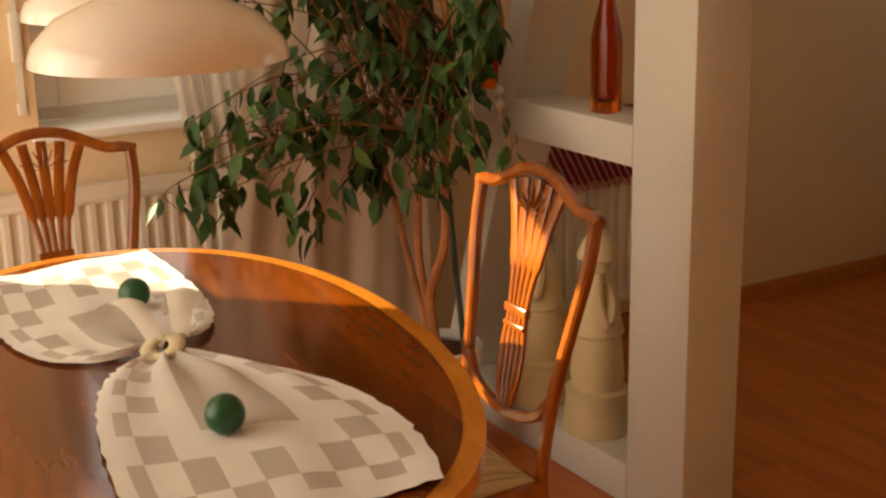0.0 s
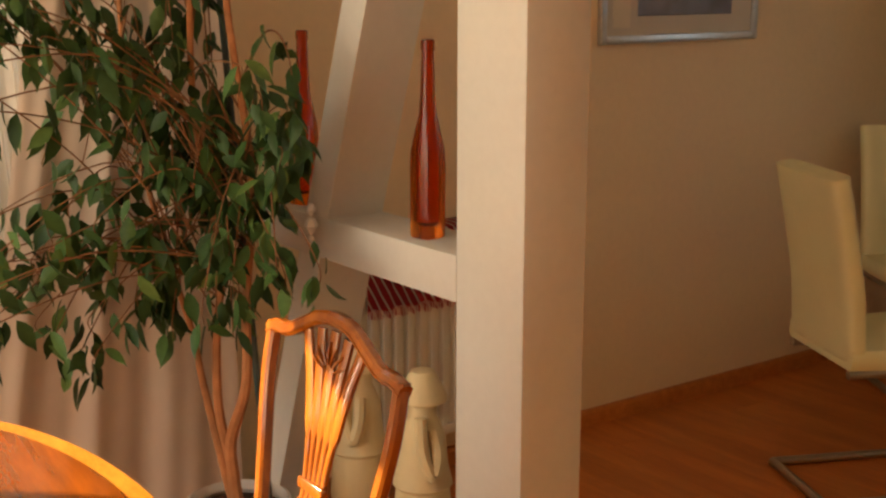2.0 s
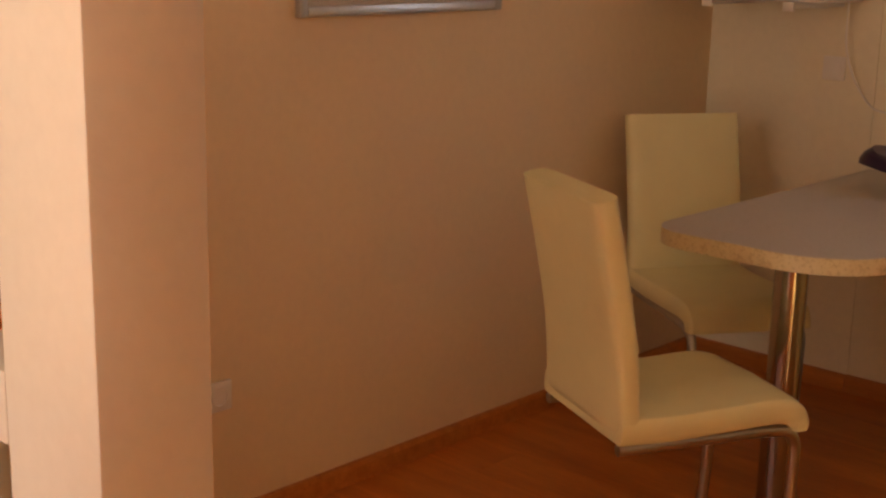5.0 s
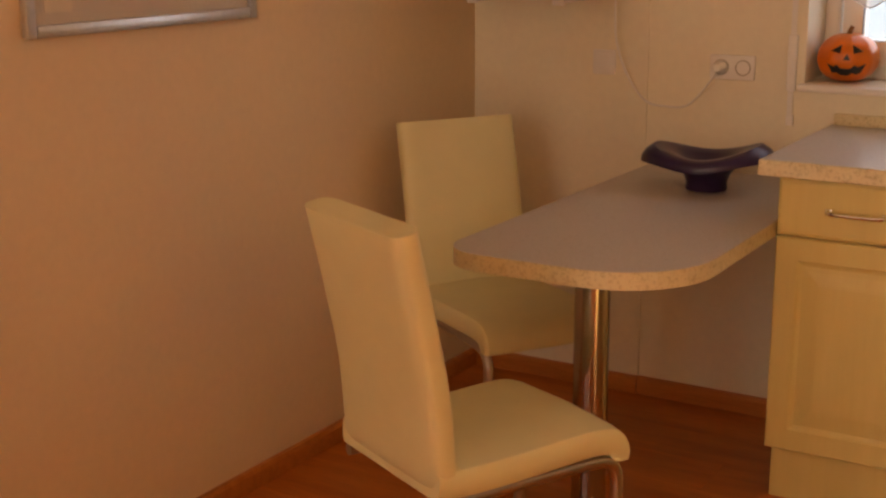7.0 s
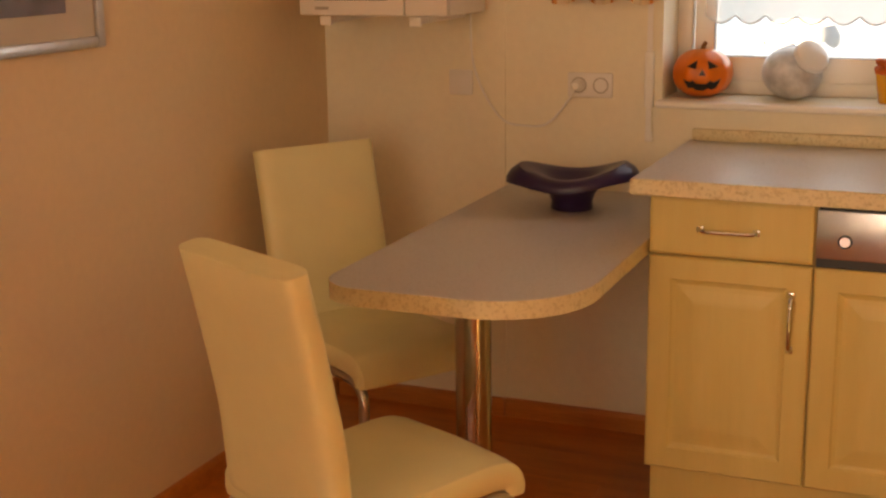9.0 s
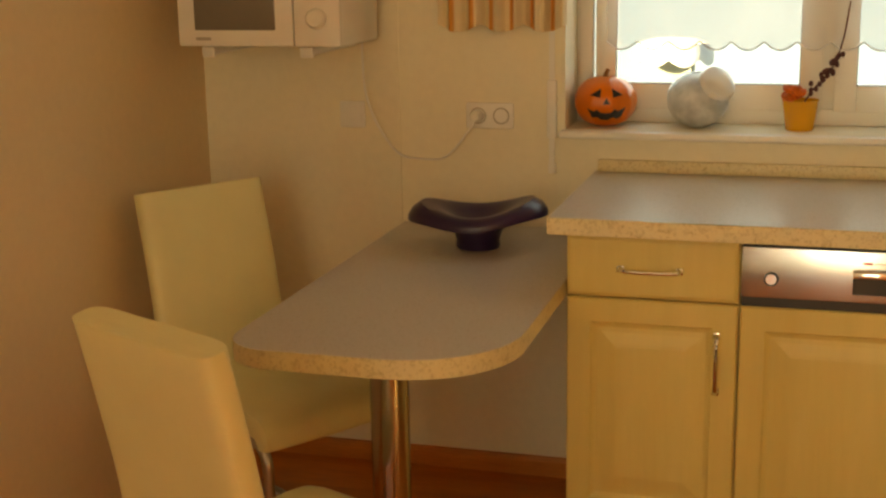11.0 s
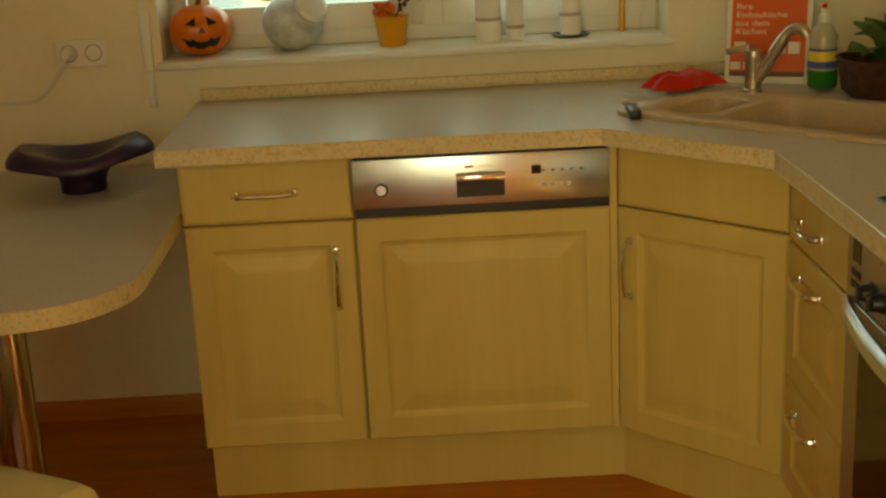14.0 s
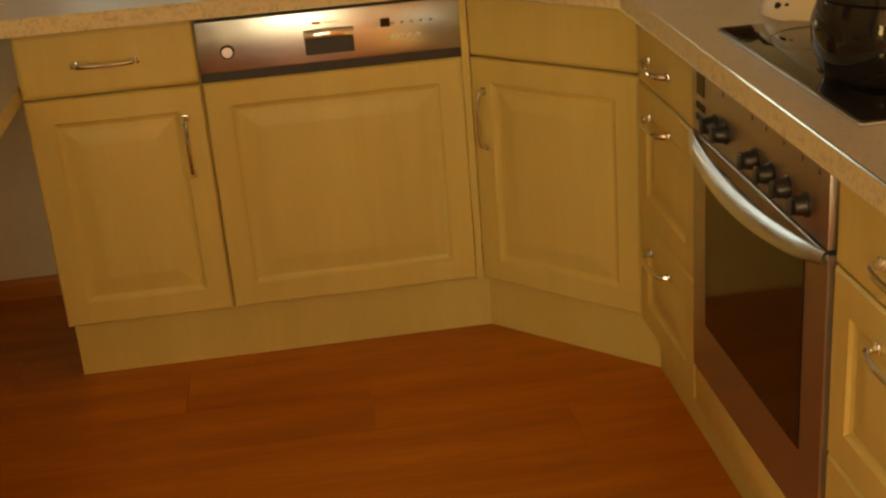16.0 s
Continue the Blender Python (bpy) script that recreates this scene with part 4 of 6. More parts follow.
for k in range(24):
    q = tw[rf.randrange(5, 17)] + Vector((rf.uniform(-0.013, 0.013), rf.uniform(-0.01, 0.01), rf.uniform(-0.01, 0.012)))
    part("berry", ball(0.0062, q, (1, 1, 1.3), seg=8), TWIG, fp, "dark dried berry")

WAX = plain("white_candle_wax", (0.88, 0.87, 0.85), 0.45, 0, 0.04, 12)
for x, r, h, band in ((0.767, 0.035, 0.252, 0.055), (0.841, 0.024, 0.256, 0.03), (0.993, 0.029, 0.268, 0.05)):
    c_ = thing("pillar_candle", "tall white pillar candle with faint grey band", "candle", "white pillar candles", at=pose(x, 0.685, SILL + (0.007 if r == 0.029 else 0)))
    part("candle_body", lathe([(0, 0), (r, 0), (r, h - 0.006), (r - 0.004, h), (r * 0.6, h - 0.006), (0, h - 0.008)], 36), WAX, c_)
    part("band", lathe([(r + 0.0002, band), (r + 0.0012, band + 0.001), (r + 0.0012, band + 0.009), (r + 0.0002, band + 0.010)], 36), plain("grey_band", (0.45, 0.43, 0.42), 0.4), c_, "thin grey decorative band")
    part("wick", tube([(0, 0, h - 0.008), (0.001, 0, h + 0.008)], 0.0012, 6), BLACK, c_)
single("candle_saucer", lathe([(0, 0), (0.046, 0), (0.054, 0.006), (0.052, 0.0075), (0.04, 0.0035), (0, 0.003)], 36), plain("dark_saucer", (0.10, 0.09, 0.10), 0.25), "small dark saucer under the candle", "saucer", at=pose(0.993, 0.685, SILL))
single("taper_candle", tube([(0, 0, 0), (0.003, 0.02, 0.22)], [0.0085, 0.0065], 14), plain("yellow_wax", (0.72, 0.36, 0.03), 0.4), "thin yellow taper leaning on the window frame", "candle", at=pose(1.144, 0.735, SILL))

# beside the sink
sign = thing("advert_board", "orange advertising board leaning in the corner", "sign", at=pose(1.462, 0.400, 0.9135, 0, 0, -23) @ pose(0, 0, 0, -14) @ Matrix.Diagonal((1.08, 1, 0.89, 1)))
part("board", box(-0.099, 0.099, 0, 0.004, 0, 0.30), plain("white_card", (0.80, 0.77, 0.70), 0.6), sign, smooth=False)
part("orange_field", box(-0.088, 0.088, -0.0012, -0.0003, 0.020, 0.245), plain("orange_card", (0.70, 0.11, 0.025), 0.5), sign, "orange printed field", smooth=False)
part("dark_strip", box(-0.088, 0.088, -0.0012, -0.0003, 0.2455, 0.284), plain("dark_olive_print", (0.16, 0.13, 0.07), 0.5), sign, "dark title strip", smooth=False)
part("dark_strip", box(-0.088, 0.088, -0.0018, -0.0013, 0.020, 0.034), plain("dark_print", (0.12, 0.06, 0.04), 0.5), sign, smooth=False)
def lettering(body, size, x, z, parent, mat, bold=0.0):
    cu = bpy.data.curves.new("lettering", "FONT")
    cu.body, cu.size, cu.extrude, cu.offset = body, size, 0.0004, bold
    ob = new("lettering_source", cu)
    bpy.context.view_layer.update()
    me = bpy.data.meshes.new_from_object(ob.evaluated_get(bpy.context.evaluated_depsgraph_get()))
    bpy.data.objects.remove(ob)
    me.materials.clear()
    me.materials.append(mat)
    t = new("lettering", me)
    t.parent = parent
    t.matrix_basis = pose(x, -0.0022, z, 90)
    return t
PRINT = plain("cream_print", (0.82, 0.76, 0.66), 0.6)
lettering("Küchen", 0.044, -0.082, 0.250, sign, PRINT, 0.0012)
lettering("Ihre", 0.024, -0.078, 0.214, sign, PRINT)
lettering("Einbauküche", 0.024, -0.078, 0.190, sign, PRINT)
lettering("aus dem", 0.024, -0.078, 0.166, sign, PRINT)
lettering("Küchen", 0.024, -0.078, 0.142, sign, PRINT)
for x0, x1, z0, z1 in ((-0.078, -0.052, 0.086, 0.120), (0.015, 0.042, 0.086, 0.120), (0.048, 0.075, 0.086, 0.120), (-0.085, -0.062, 0.040, 0.062), (-0.056, -0.034, 0.040, 0.062)):
    part("print_bar", box(x0, x1, -0.0022, -0.0013, z0, z1), PRINT, sign, smooth=False)

soap = thing("washing_up_liquid", "clear washing-up bottle half full of green liquid", "bottle", at=pose(1.566, 0.262, 0.9225, 0, 0, -30))
GREEN_LIQ = plain("green_liquid", (0.02, 0.16, 0.02), 0.12, 0, 0.1)
part("liquid", lathe([(0, 0), (0.034, 0), (0.037, 0.006), (0.0366, 0.044), (0, 0.044)], 28), GREEN_LIQ, soap, "green liquid in the lower half")
part("bottle_body", lathe([(0.0365, 0.0445), (0.036, 0.07), (0.031, 0.10), (0.034, 0.125), (0.022, 0.15), (0.013, 0.158)], 28), plain("cloudy_clear_plastic", (0.46, 0.44, 0.34), 0.2, 0, 0.12), soap, "cloudy clear plastic body")
part("bottle_label", lathe([(0.0372, 0.050), (0.0374, 0.051), (0.0370, 0.072), (0.0335, 0.096), (0.0325, 0.097)], 28), striped("blue_yellow_label", [(0.0, (0.05, 0.09, 0.30)), (0.45, (0.05, 0.10, 0.32)), (0.5, (0.66, 0.52, 0.08)), (0.95, (0.70, 0.56, 0.10))], 22, (0, 0, 1), 0.45), soap, "yellow and blue label")
part("cap", lathe([(0.013, 0.1585), (0.014, 0.162), (0.012, 0.178), (0.007, 0.182), (0.006, 0.192), (0, 0.193)], 20), PVC, soap, "white cap")
part("cap_tip", lathe([(0.0065, 0.1935), (0.006, 0.204), (0, 0.206)], 16), RED, soap, "red tip")

# red cloth in a clear bag, knife
bm = bmesh.new()
rows = []
for k in range(13):
    row = []
    for i in range(19):
        u, v = i / 18 - 0.5, k / 12 - 0.5
        z = 0.036 + 0.006 * math.sin(9 * u + 4 * v) * math.cos(7 * v) + 0.008 * noise.noise(Vector((7 * u, 7 * v, 1.3)))
        z *= max(0.0, 1 - (2 * abs(u)) ** 5) * max(0.0, 1 - (2 * abs(v)) ** 5)
        row.append(bm.verts.new((0.19 * u + 0.008 * math.sin(11 * v), 0.10 * v + 0.010 * math.sin(8 * u), 0.003 + z)))
    rows.append(row)
for a, b in zip(rows, rows[1:]):
    for i in range(18):
        bm.faces.new((a[i], a[i + 1], b[i + 1], b[i]))
single("dish_cloth", bm, RED, "crumpled red dish cloth by the sink", "cloth", at=pose(1.238, 0.335, 0.928, 0, 0, 28))
bm = bmesh.new()
rows = [[bm.verts.new((0.26 * (i / 14 - 0.5), 0.15 * (k / 10 - 0.5), 0.0012 + 0.004 * abs(noise.noise(Vector((i * 0.7, k * 0.7, 4.2)))))) for i in range(15)] for k in range(11)]
for a, b in zip(rows, rows[1:]):
    for i in range(14):
        bm.faces.new((a[i], a[i + 1], b[i + 1], b[i]))
single("plastic_bag", bm, sheer("clear_plastic", (0.75, 0.70, 0.62), 0.6), "clear crumpled plastic bag under the red cloth", "bag", at=pose(1.226, 0.312, 0.9225, 0, 0, 20))
knife = thing("kitchen_knife", "kitchen knife with black handle on worktop", "knife", at=pose(1.062, 0.016, 0.913, 0, 0, 88))
part("knife_handle", box(0, 0.10, -0.014, 0.014, 0.001, 0.022, 0.005), BLACK, knife)
part("blade", prism([(0.1005, -0.012), (0.20, -0.010), (0.245, 0.008), (0.1005, 0.012)], 0.006, 0.0078), CHROME, knife, smooth=False)

basket = thing("herb_pot", "dark brown basket holding a leafy plant", "plant pot", at=RUN @ pose(-0.47, 0.39, 0.9125))
part("basket", lathe([(0, 0), (0.11, 0), (0.13, 0.02), (0.14, 0.09), (0.145, 0.095), (0.137, 0.097), (0.12, 0.03), (0, 0.02)], 36), plain("dark_wicker", (0.07, 0.028, 0.014), 0.6, 0, 0.5, 40, 1.0, 60), basket)
rb_ = random.Random(11)
HERB = plain("herb_leaf", (0.05, 0.11, 0.015), 0.45, 0, 0.4, 20)
for k in range(26):
    a, r = rb_.uniform(0, 6.28), rb_.uniform(0.01, 0.12)
    bm = bmesh.new()
    pts = [(0, 0, 0), (0.025, 0, 0.03), (0.06, 0, 0.05), (0.10, 0, 0.045)]
    rows = [[bm.verts.new((x, s * w, z - 0.006 * abs(s))) for s in (-1, 0, 1)] for (x, y, z), w in zip(pts, (0.002, 0.028, 0.030, 0.003))]
    for p_, q_ in zip(rows, rows[1:]):
        for j in range(2):
            bm.faces.new((p_[j], p_[j + 1], q_[j + 1], q_[j]))
    part("leaf", bm, HERB, basket, at=pose(r * math.cos(a), r * math.sin(a), 0.085 + rb_.uniform(0, 0.05), rb_.uniform(-30, 30), rb_.uniform(-30, 20), math.degrees(a)))

# food processor base and its small neighbour
CREAM = plain("cream_gloss_plastic", (0.80, 0.74, 0.60), 0.22, 0, 0.02)
mix = thing("food_processor", "cream food processor with black dials on front", "food processor", at=RUN @ pose(0.12, 0.34, 0.9125, 0, 0, 30))
def squarish(prof, n=40, p=3.0, fx=1.0, fy=1.0):
    bm = bmesh.new()
    rings = []
    for r, z in prof:
        ring = []
        for k in range(n):
            a = 2 * math.pi * k / n
            c, q = math.cos(a), math.sin(a)
            m = (abs(c) ** p + abs(q) ** p) ** (-1 / p)
            ring.append(bm.verts.new((r * m * c * fx, r * m * q * fy, z)))
        rings.append(ring)
    for a, b in zip(rings, rings[1:]):
        for k in range(n):
            bm.faces.new((a[k], a[(k + 1) % n], b[(k + 1) % n], b[k]))
    bm.faces.new(rings[0][::-1])
    bm.faces.new(rings[-1])
    return bm
mbody = part("housing", squarish([(0.120, 0.0), (0.135, 0.006), (0.136, 0.03), (0.122, 0.10), (0.105, 0.19), (0.095, 0.26), (0.088, 0.285)], fx=1.0, fy=0.9), CREAM, mix)
part("neck", lathe([(0.07, 0.286), (0.066, 0.30), (0.066, 0.34), (0.05, 0.345), (0, 0.345)], 32), BLACK, mix)
for x, z, r in ((0.03, 0.055, 0.020), (-0.03, 0.075, 0.009), (0.055, 0.095, 0.008), (0.05, 0.030, 0.008), (0.068, 0.045, 0.007)):
    part("dial", lathe([(0, -0.010), (r * 0.8, -0.010), (r, -0.004), (r, 0.02)], 20), BLACK, mbody, "black dial", at=pose(x, -0.118 + 0.20 * (z - 0.03), z, -100))
part("display", lathe([(0, -0.006), (0.020, -0.005), (0.024, 0.01)], 24), TUBE, mbody, "grey oval display", at=pose(0.02, -0.104, 0.115, -102))
part("scale_arc", tube(smoothed([(-0.075, -0.105, 0.11), (-0.088, -0.112, 0.085), (-0.088, -0.119, 0.05), (-0.078, -0.122, 0.035)], 5), 0.0035, 6), BLACK, mbody, "black arc marking")
small = thing("measuring_cup_base", "small cream plastic base with dark hollow", "appliance part", at=RUN @ pose(0.40, 0.225, 0.9125, 0, 0, 40))
part("shell", lathe([(0.095, 0), (0.10, 0.004), (0.097, 0.02), (0.075, 0.055), (0.062, 0.064), (0.055, 0.060), (0.05, 0.03), (0, 0.028)], 40), CREAM, small)
part("hollow", lathe([(0.0, 0.0285), (0.049, 0.0305)], 32), BLACK, small, "dark hollow")
for x in (-0.03, -0.012):
    part("button", ball(0.007, (x, -0.088, 0.026), (1, 0.5, 1), seg=12), BLACK, small)


# ---- dining corner ----
# half-timbered divider: post, beams and a leaning brace
PX0, PX1, PY0, PY1 = -0.185, 0.018, -2.597, -2.442
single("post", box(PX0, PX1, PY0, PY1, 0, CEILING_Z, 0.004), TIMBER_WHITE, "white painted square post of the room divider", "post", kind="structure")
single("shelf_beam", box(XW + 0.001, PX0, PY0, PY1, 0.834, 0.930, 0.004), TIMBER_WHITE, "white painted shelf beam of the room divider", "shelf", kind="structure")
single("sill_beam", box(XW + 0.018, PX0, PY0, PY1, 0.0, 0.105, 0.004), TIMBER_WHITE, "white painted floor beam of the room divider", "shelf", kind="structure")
bm = bmesh.new()
slope = 0.345
for y in (PY0 + 0.003, PY1 - 0.003):
    for z, dx in ((0.1, -0.046), (0.1, 0.046), (CEILING_Z, 0.046), (CEILING_Z, -0.046)):
        bm.verts.new((-0.545 + slope * (z - 1.40) + dx, y, z))
bm.verts.ensure_lookup_table()
for f in ((0, 1, 2, 3), (4, 7, 6, 5), (0, 4, 5, 1), (1, 5, 6, 2), (2, 6, 7, 3), (3, 7, 4, 0)):
    bm.faces.new([bm.verts[i] for i in f])
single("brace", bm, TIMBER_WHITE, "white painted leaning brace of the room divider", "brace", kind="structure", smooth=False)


def bottle(label, at, s=0.8):
    bm = bmesh.new()
    prof = ((0.0, 0.030), (0.004, 0.033), (0.05, 0.033), (0.125, 0.0335), (0.155, 0.032), (0.19, 0.026), (0.215, 0.020), (0.25, 0.0165), (0.325, 0.0135), (0.327, 0.0155), (0.343, 0.0155), (0.345, 0.013))
    rings = []
    for z, r in prof:
        sq = 0.62 if z < 0.15 else max(0.0, 0.62 - (z - 0.15) * 9)
        ring = []
        for k in range(32):
            a = 2 * math.pi * k / 32
            c, q = math.cos(a), math.sin(a)
            m = max(abs(c), abs(q))
            rr = r * ((1 - sq) + sq * (1 / m) * 0.9)
            ring.append(bm.verts.new((s * rr * c, s * rr * q, z)))
        rings.append(ring)
    for z, r in ((0.335, 0.010), (0.25, 0.011), (0.20, 0.017), (0.16, 0.026), (0.03, 0.027), (0.022, 0.012)):
        rings.append([bm.verts.new((s * r * math.cos(2 * math.pi * k / 32), s * r * math.sin(2 * math.pi * k / 32), z)) for k in range(32)])
    for a, b in zip(rings, rings[1:]):
        for k in range(32):
            bm.faces.new((a[k], a[(k + 1) % 32], b[(k + 1) % 32], b[k]))
    bm.faces.new(rings[0][::-1])
    bm.faces.new(rings[-1])
    return single("glass_bottle", bm, AMBER, label, "bottle", "amber bottles", at=at)


bottle("tall square amber glass bottle on the divider shelf", pose(-0.362, -2.535, 0.9305, 0, 0, 8) @ Matrix.Scale(1.18, 4))
bottle("tall amber glass bottle on the shelf behind the plant", pose(-0.856, -2.535, 0.9305, 0, 0, 30) @ Matrix.Scale(1.18, 4))


def figurine(at, label):
    bm = lathe([(0, 0), (0.072, 0), (0.074, 0.01), (0.066, 0.085), (0.068, 0.095), (0.054, 0.10), (0.058, 0.13), (0.050, 0.215), (0.056, 0.222), (0.047, 0.26), (0.042, 0.315), (0.030, 0.345), (0.026, 0.352), (0.026, 0.375), (0.045, 0.383), (0.046, 0.39), (0.036, 0.412), (0.022, 0.438), (0, 0.447)], 28)
    tube(smoothed([(0.030, -0.012, 0.332), (0.048, -0.022, 0.29), (0.046, -0.036, 0.255), (0.030, -0.044, 0.30), (0.022, -0.040, 0.362)], 5), 0.0125, 8, bm)
    return single("figurine", bm, STONEWARE, label, "figurine", "stoneware figurines", at=at)


figurine(pose(-0.402, -2.520, 0.1055, 0, 0, 20) @ Matrix.Scale(1.19, 4), "cream stoneware hatted figurine on the floor beam")
figurine(pose(-0.655, -2.520, 0.1055, 0, 0, -10) @ Matrix.Scale(1.21, 4), "cream stoneware hatted figurine beside its twin")


crystal = thing("crystal_pendant", "faceted glass crystals hanging at the divider", "ornament", at=pose(-0.695, -2.617, -0.352) @ Matrix.Scale(1.2, 4))
part("thread", tube([(0, 0, 1.10), (0, 0, 1.24)], 0.0006, 5), PVC, crystal)
for r, z in ((0.010, 1.085), (0.014, 1.055), (0.006, 1.028)):
    part("crystal_drop", lathe([(0, z - r * 1.6), (r, z - r * 0.2), (r * 0.6, z + r * 0.8), (0, z + r * 1.1)], 6), plain("cut_crystal", (0.85, 0.86, 0.86), 0.06, 0, 0.02), crystal, "clear faceted drop")


# ---- radiators ----
def radiator(label, at, width, z0=0.14, z1=0.765):
    r = thing("radiator", label, "radiator", "panel radiators", at=at)
    bm = bmesh.new()
    n = max(4, round(width / 0.042))
    step = width / n
    prof = []
    for i in range(n):
        x = -width / 2 + i * step
        prof += [(x, 0.0), (x + step * 0.18, 0.0), (x + step * 0.32, -0.014), (x + step * 0.68, -0.014), (x + step * 0.82, 0.0)]
    prof.append((width / 2, 0.0))
    lo = [bm.verts.new((x, y, z0 + 0.03)) for x, y in prof]
    hi = [bm.verts.new((x, y, z1 - 0.045)) for x, y in prof]
    for i in range(len(prof) - 1):
        bm.faces.new((lo[i], lo[i + 1], hi[i + 1], hi[i]))
    part("front_panel", bm, ENAMEL, r, smooth=False)
    part("casing", box(-width / 2, width / 2, 0.002, 0.07, z0, z1 - 0.012), ENAMEL, r, smooth=False)
    part("top_rim", box(-width / 2 - 0.004, width / 2 + 0.004, -0.016, 0.074, z1 - 0.046, z1 - 0.03, 0.003), ENAMEL, r)
    g = bmesh.new()
    for i in range(int(width / 0.03)):
        box(-width / 2 + 0.01 + 0.03 * i, -width / 2 + 0.028 + 0.03 * i, -0.006, 0.066, z1 - 0.029, z1 - 0.024, 0, g)
    box(-width / 2, width / 2, -0.012, -0.006, z1 - 0.03, z1, 0, g)
    part("grille", g, ENAMEL, r, smooth=False)
    part("bottom_rim", box(-width / 2 - 0.004, width / 2 + 0.004, -0.016, 0.004, z0 + 0.0, z0 + 0.03, 0.003), ENAMEL, r)
    v = part("valve", lathe([(0, 0), (0.012, 0), (0.012, 0.03), (0.017, 0.032), (0.019, 0.075), (0.015, 0.085), (0, 0.085)], 18), PVC, r, "white thermostat valve", at=pose(width / 2 + 0.002, 0.03, z1 - 0.05, 0, 90, 0))
    part("pipe", tube([(width / 2 + 0.02, 0.03, z1 - 0.05), (width / 2 + 0.02, 0.03, 0.0)], 0.009, 10), ENAMEL, r)
    return r


WEST_FACE = lambda y: pose(XW + 0.076, y, 0, 0, 0, 90)
radiator("white panel radiator with a checked cloth over it", WEST_FACE(-1.985), 0.58)
radiator("white panel radiator under the dining window", WEST_FACE(-3.735), 1.15, z1=0.750)
CHECK = striped("red_checked_cloth", [(0.0, (0.40, 0.012, 0.025)), (0.55, (0.40, 0.015, 0.03)), (0.6, (0.72, 0.6, 0.52)), (0.78, (0.7, 0.6, 0.52)), (0.82, (0.4, 0.015, 0.03))], 38, (0, 1, 0.55))
bm = bmesh.new()
prof = [(0.060, 0.768), (0.0, 0.7675), (-0.022, 0.764), (-0.028, 0.74), (-0.026, 0.66), (-0.027, 0.555)]
rows = [[bm.verts.new((XW + 0.076 - y + 0.003 * math.sin(9 * k), -2.20 + 0.47 * k / 20, z + (0.006 * math.sin(k * 1.7) if z < 0.6 else 0))) for k in range(21)] for y, z in prof]
for a, b in zip(rows, rows[1:]):
    for k in range(20):
        bm.faces.new((a[k], a[k + 1], b[k + 1], b[k]))
bmesh.ops.solidify(bm, geom=bm.faces[:], thickness=0.003)
checked = thing("radiator_cloth", "red and white checked fringed cloth on radiator", "cloth")
part("cloth", bm, CHECK, checked)
bm = bmesh.new()
for k in range(70):
    y = -2.198 + 0.47 * k / 70
    tube([(XW + 0.104, y, 0.558), (XW + 0.106, y + 0.002 * math.sin(k * 2.1), 0.532 + 0.004 * math.sin(k))], 0.0018, 4, bm)
tagged(part("fringe", bm, CHECK, checked), kind="stuff")

low_socket = thing("wall_socket", "white wall socket low on the wall", "socket", at=pose(XW, -1.518, 0.356, 0, 0, 90))
part("plate", box(-0.038, 0.038, -0.010, 0, -0.038, 0.038, 0.004), PVC, low_socket)
part("socket_insert", lathe([(0.0, -0.004), (0.018, -0.004), (0.020, -0.0125), (0.023, -0.0125), (0.024, -0.008)], 24), PVC, low_socket, at=pose(0, 0, 0, -90))
for x in (-0.007, 0.007):
    part("pin_hole", lathe([(0, -0.0055), (0.003, -0.0055), (0.003, -0.003)], 10), BLACK, low_socket, at=pose(x, 0, 0, -90))

# picture
pic = thing("picture", "framed print with silver frame and pale mount", "picture", at=pose(XW, -0.903, 1.246, 0, 0, 90))
part("frame", frame_bars(-0.367, 0.367, 0.0, 0.56, 0.026, -0.022, -0.001), metal("silver_frame", (0.66, 0.66, 0.68), 0.38), pic, "silver metal frame")
part("mount", box(-0.342, 0.342, -0.010, -0.004, 0.025, 0.535), plain("pale_mount", (0.66, 0.60, 0.52), 0.8), pic, smooth=False)
part("print", box(-0.20, 0.24, -0.0125, -0.0105, 0.085, 0.47), plain("blue_print", (0.16, 0.17, 0.24), 0.6, 0, 0.6, 9), pic, "dark blue abstract print", smooth=False)
part("print_field", box(-0.31, -0.235, -0.0125, -0.0105, 0.05, 0.14), plain("ivory_print", (0.78, 0.70, 0.55), 0.7), pic, smooth=False)
part("glazing", box(-0.342, 0.342, -0.0165, -0.015, 0.025, 0.535), sheer("picture_glazing", (0.5, 0.5, 0.5), 0.94), pic, smooth=False)
pic.children[-1].visible_shadow = False

# dining window
dwin = thing("window_2", "white dining room window with tied-back curtains", "window", kind="structure", at=pose(XW - 0.17, 0, 0, 0, 0, 90))
DX0, DX1, DZ0, DZ1 = -3.654, -2.916, 0.882, 2.2
part("window_frame", frame_bars(DX0, DX1, DZ0, DZ1, 0.045, 0.0, 0.07), PVC, dwin)
s = part("sash", frame_bars(DX0 + 0.035, DX1 - 0.035, DZ0 + 0.035, DZ1 - 0.035, 0.06, -0.018, 0.05, low=0.085), PVC, dwin)
p = part("pane", box(DX0 + 0.09, DX1 - 0.09, 0.012, 0.016, DZ0 + 0.11, DZ1 - 0.09), PANE, s, smooth=False)
p.visible_shadow = False
part("gasket", frame_bars(DX0 + 0.09, DX1 - 0.09, DZ0 + 0.116, DZ1 - 0.09, 0.006, -0.016, 0.01), BLACK, s)
part("window_sill", box(DX0 - 0.02, DX1 + 0.02, -0.20, 0.0, 0.858, 0.8815, 0.005), PVC, dwin, "white window sill")
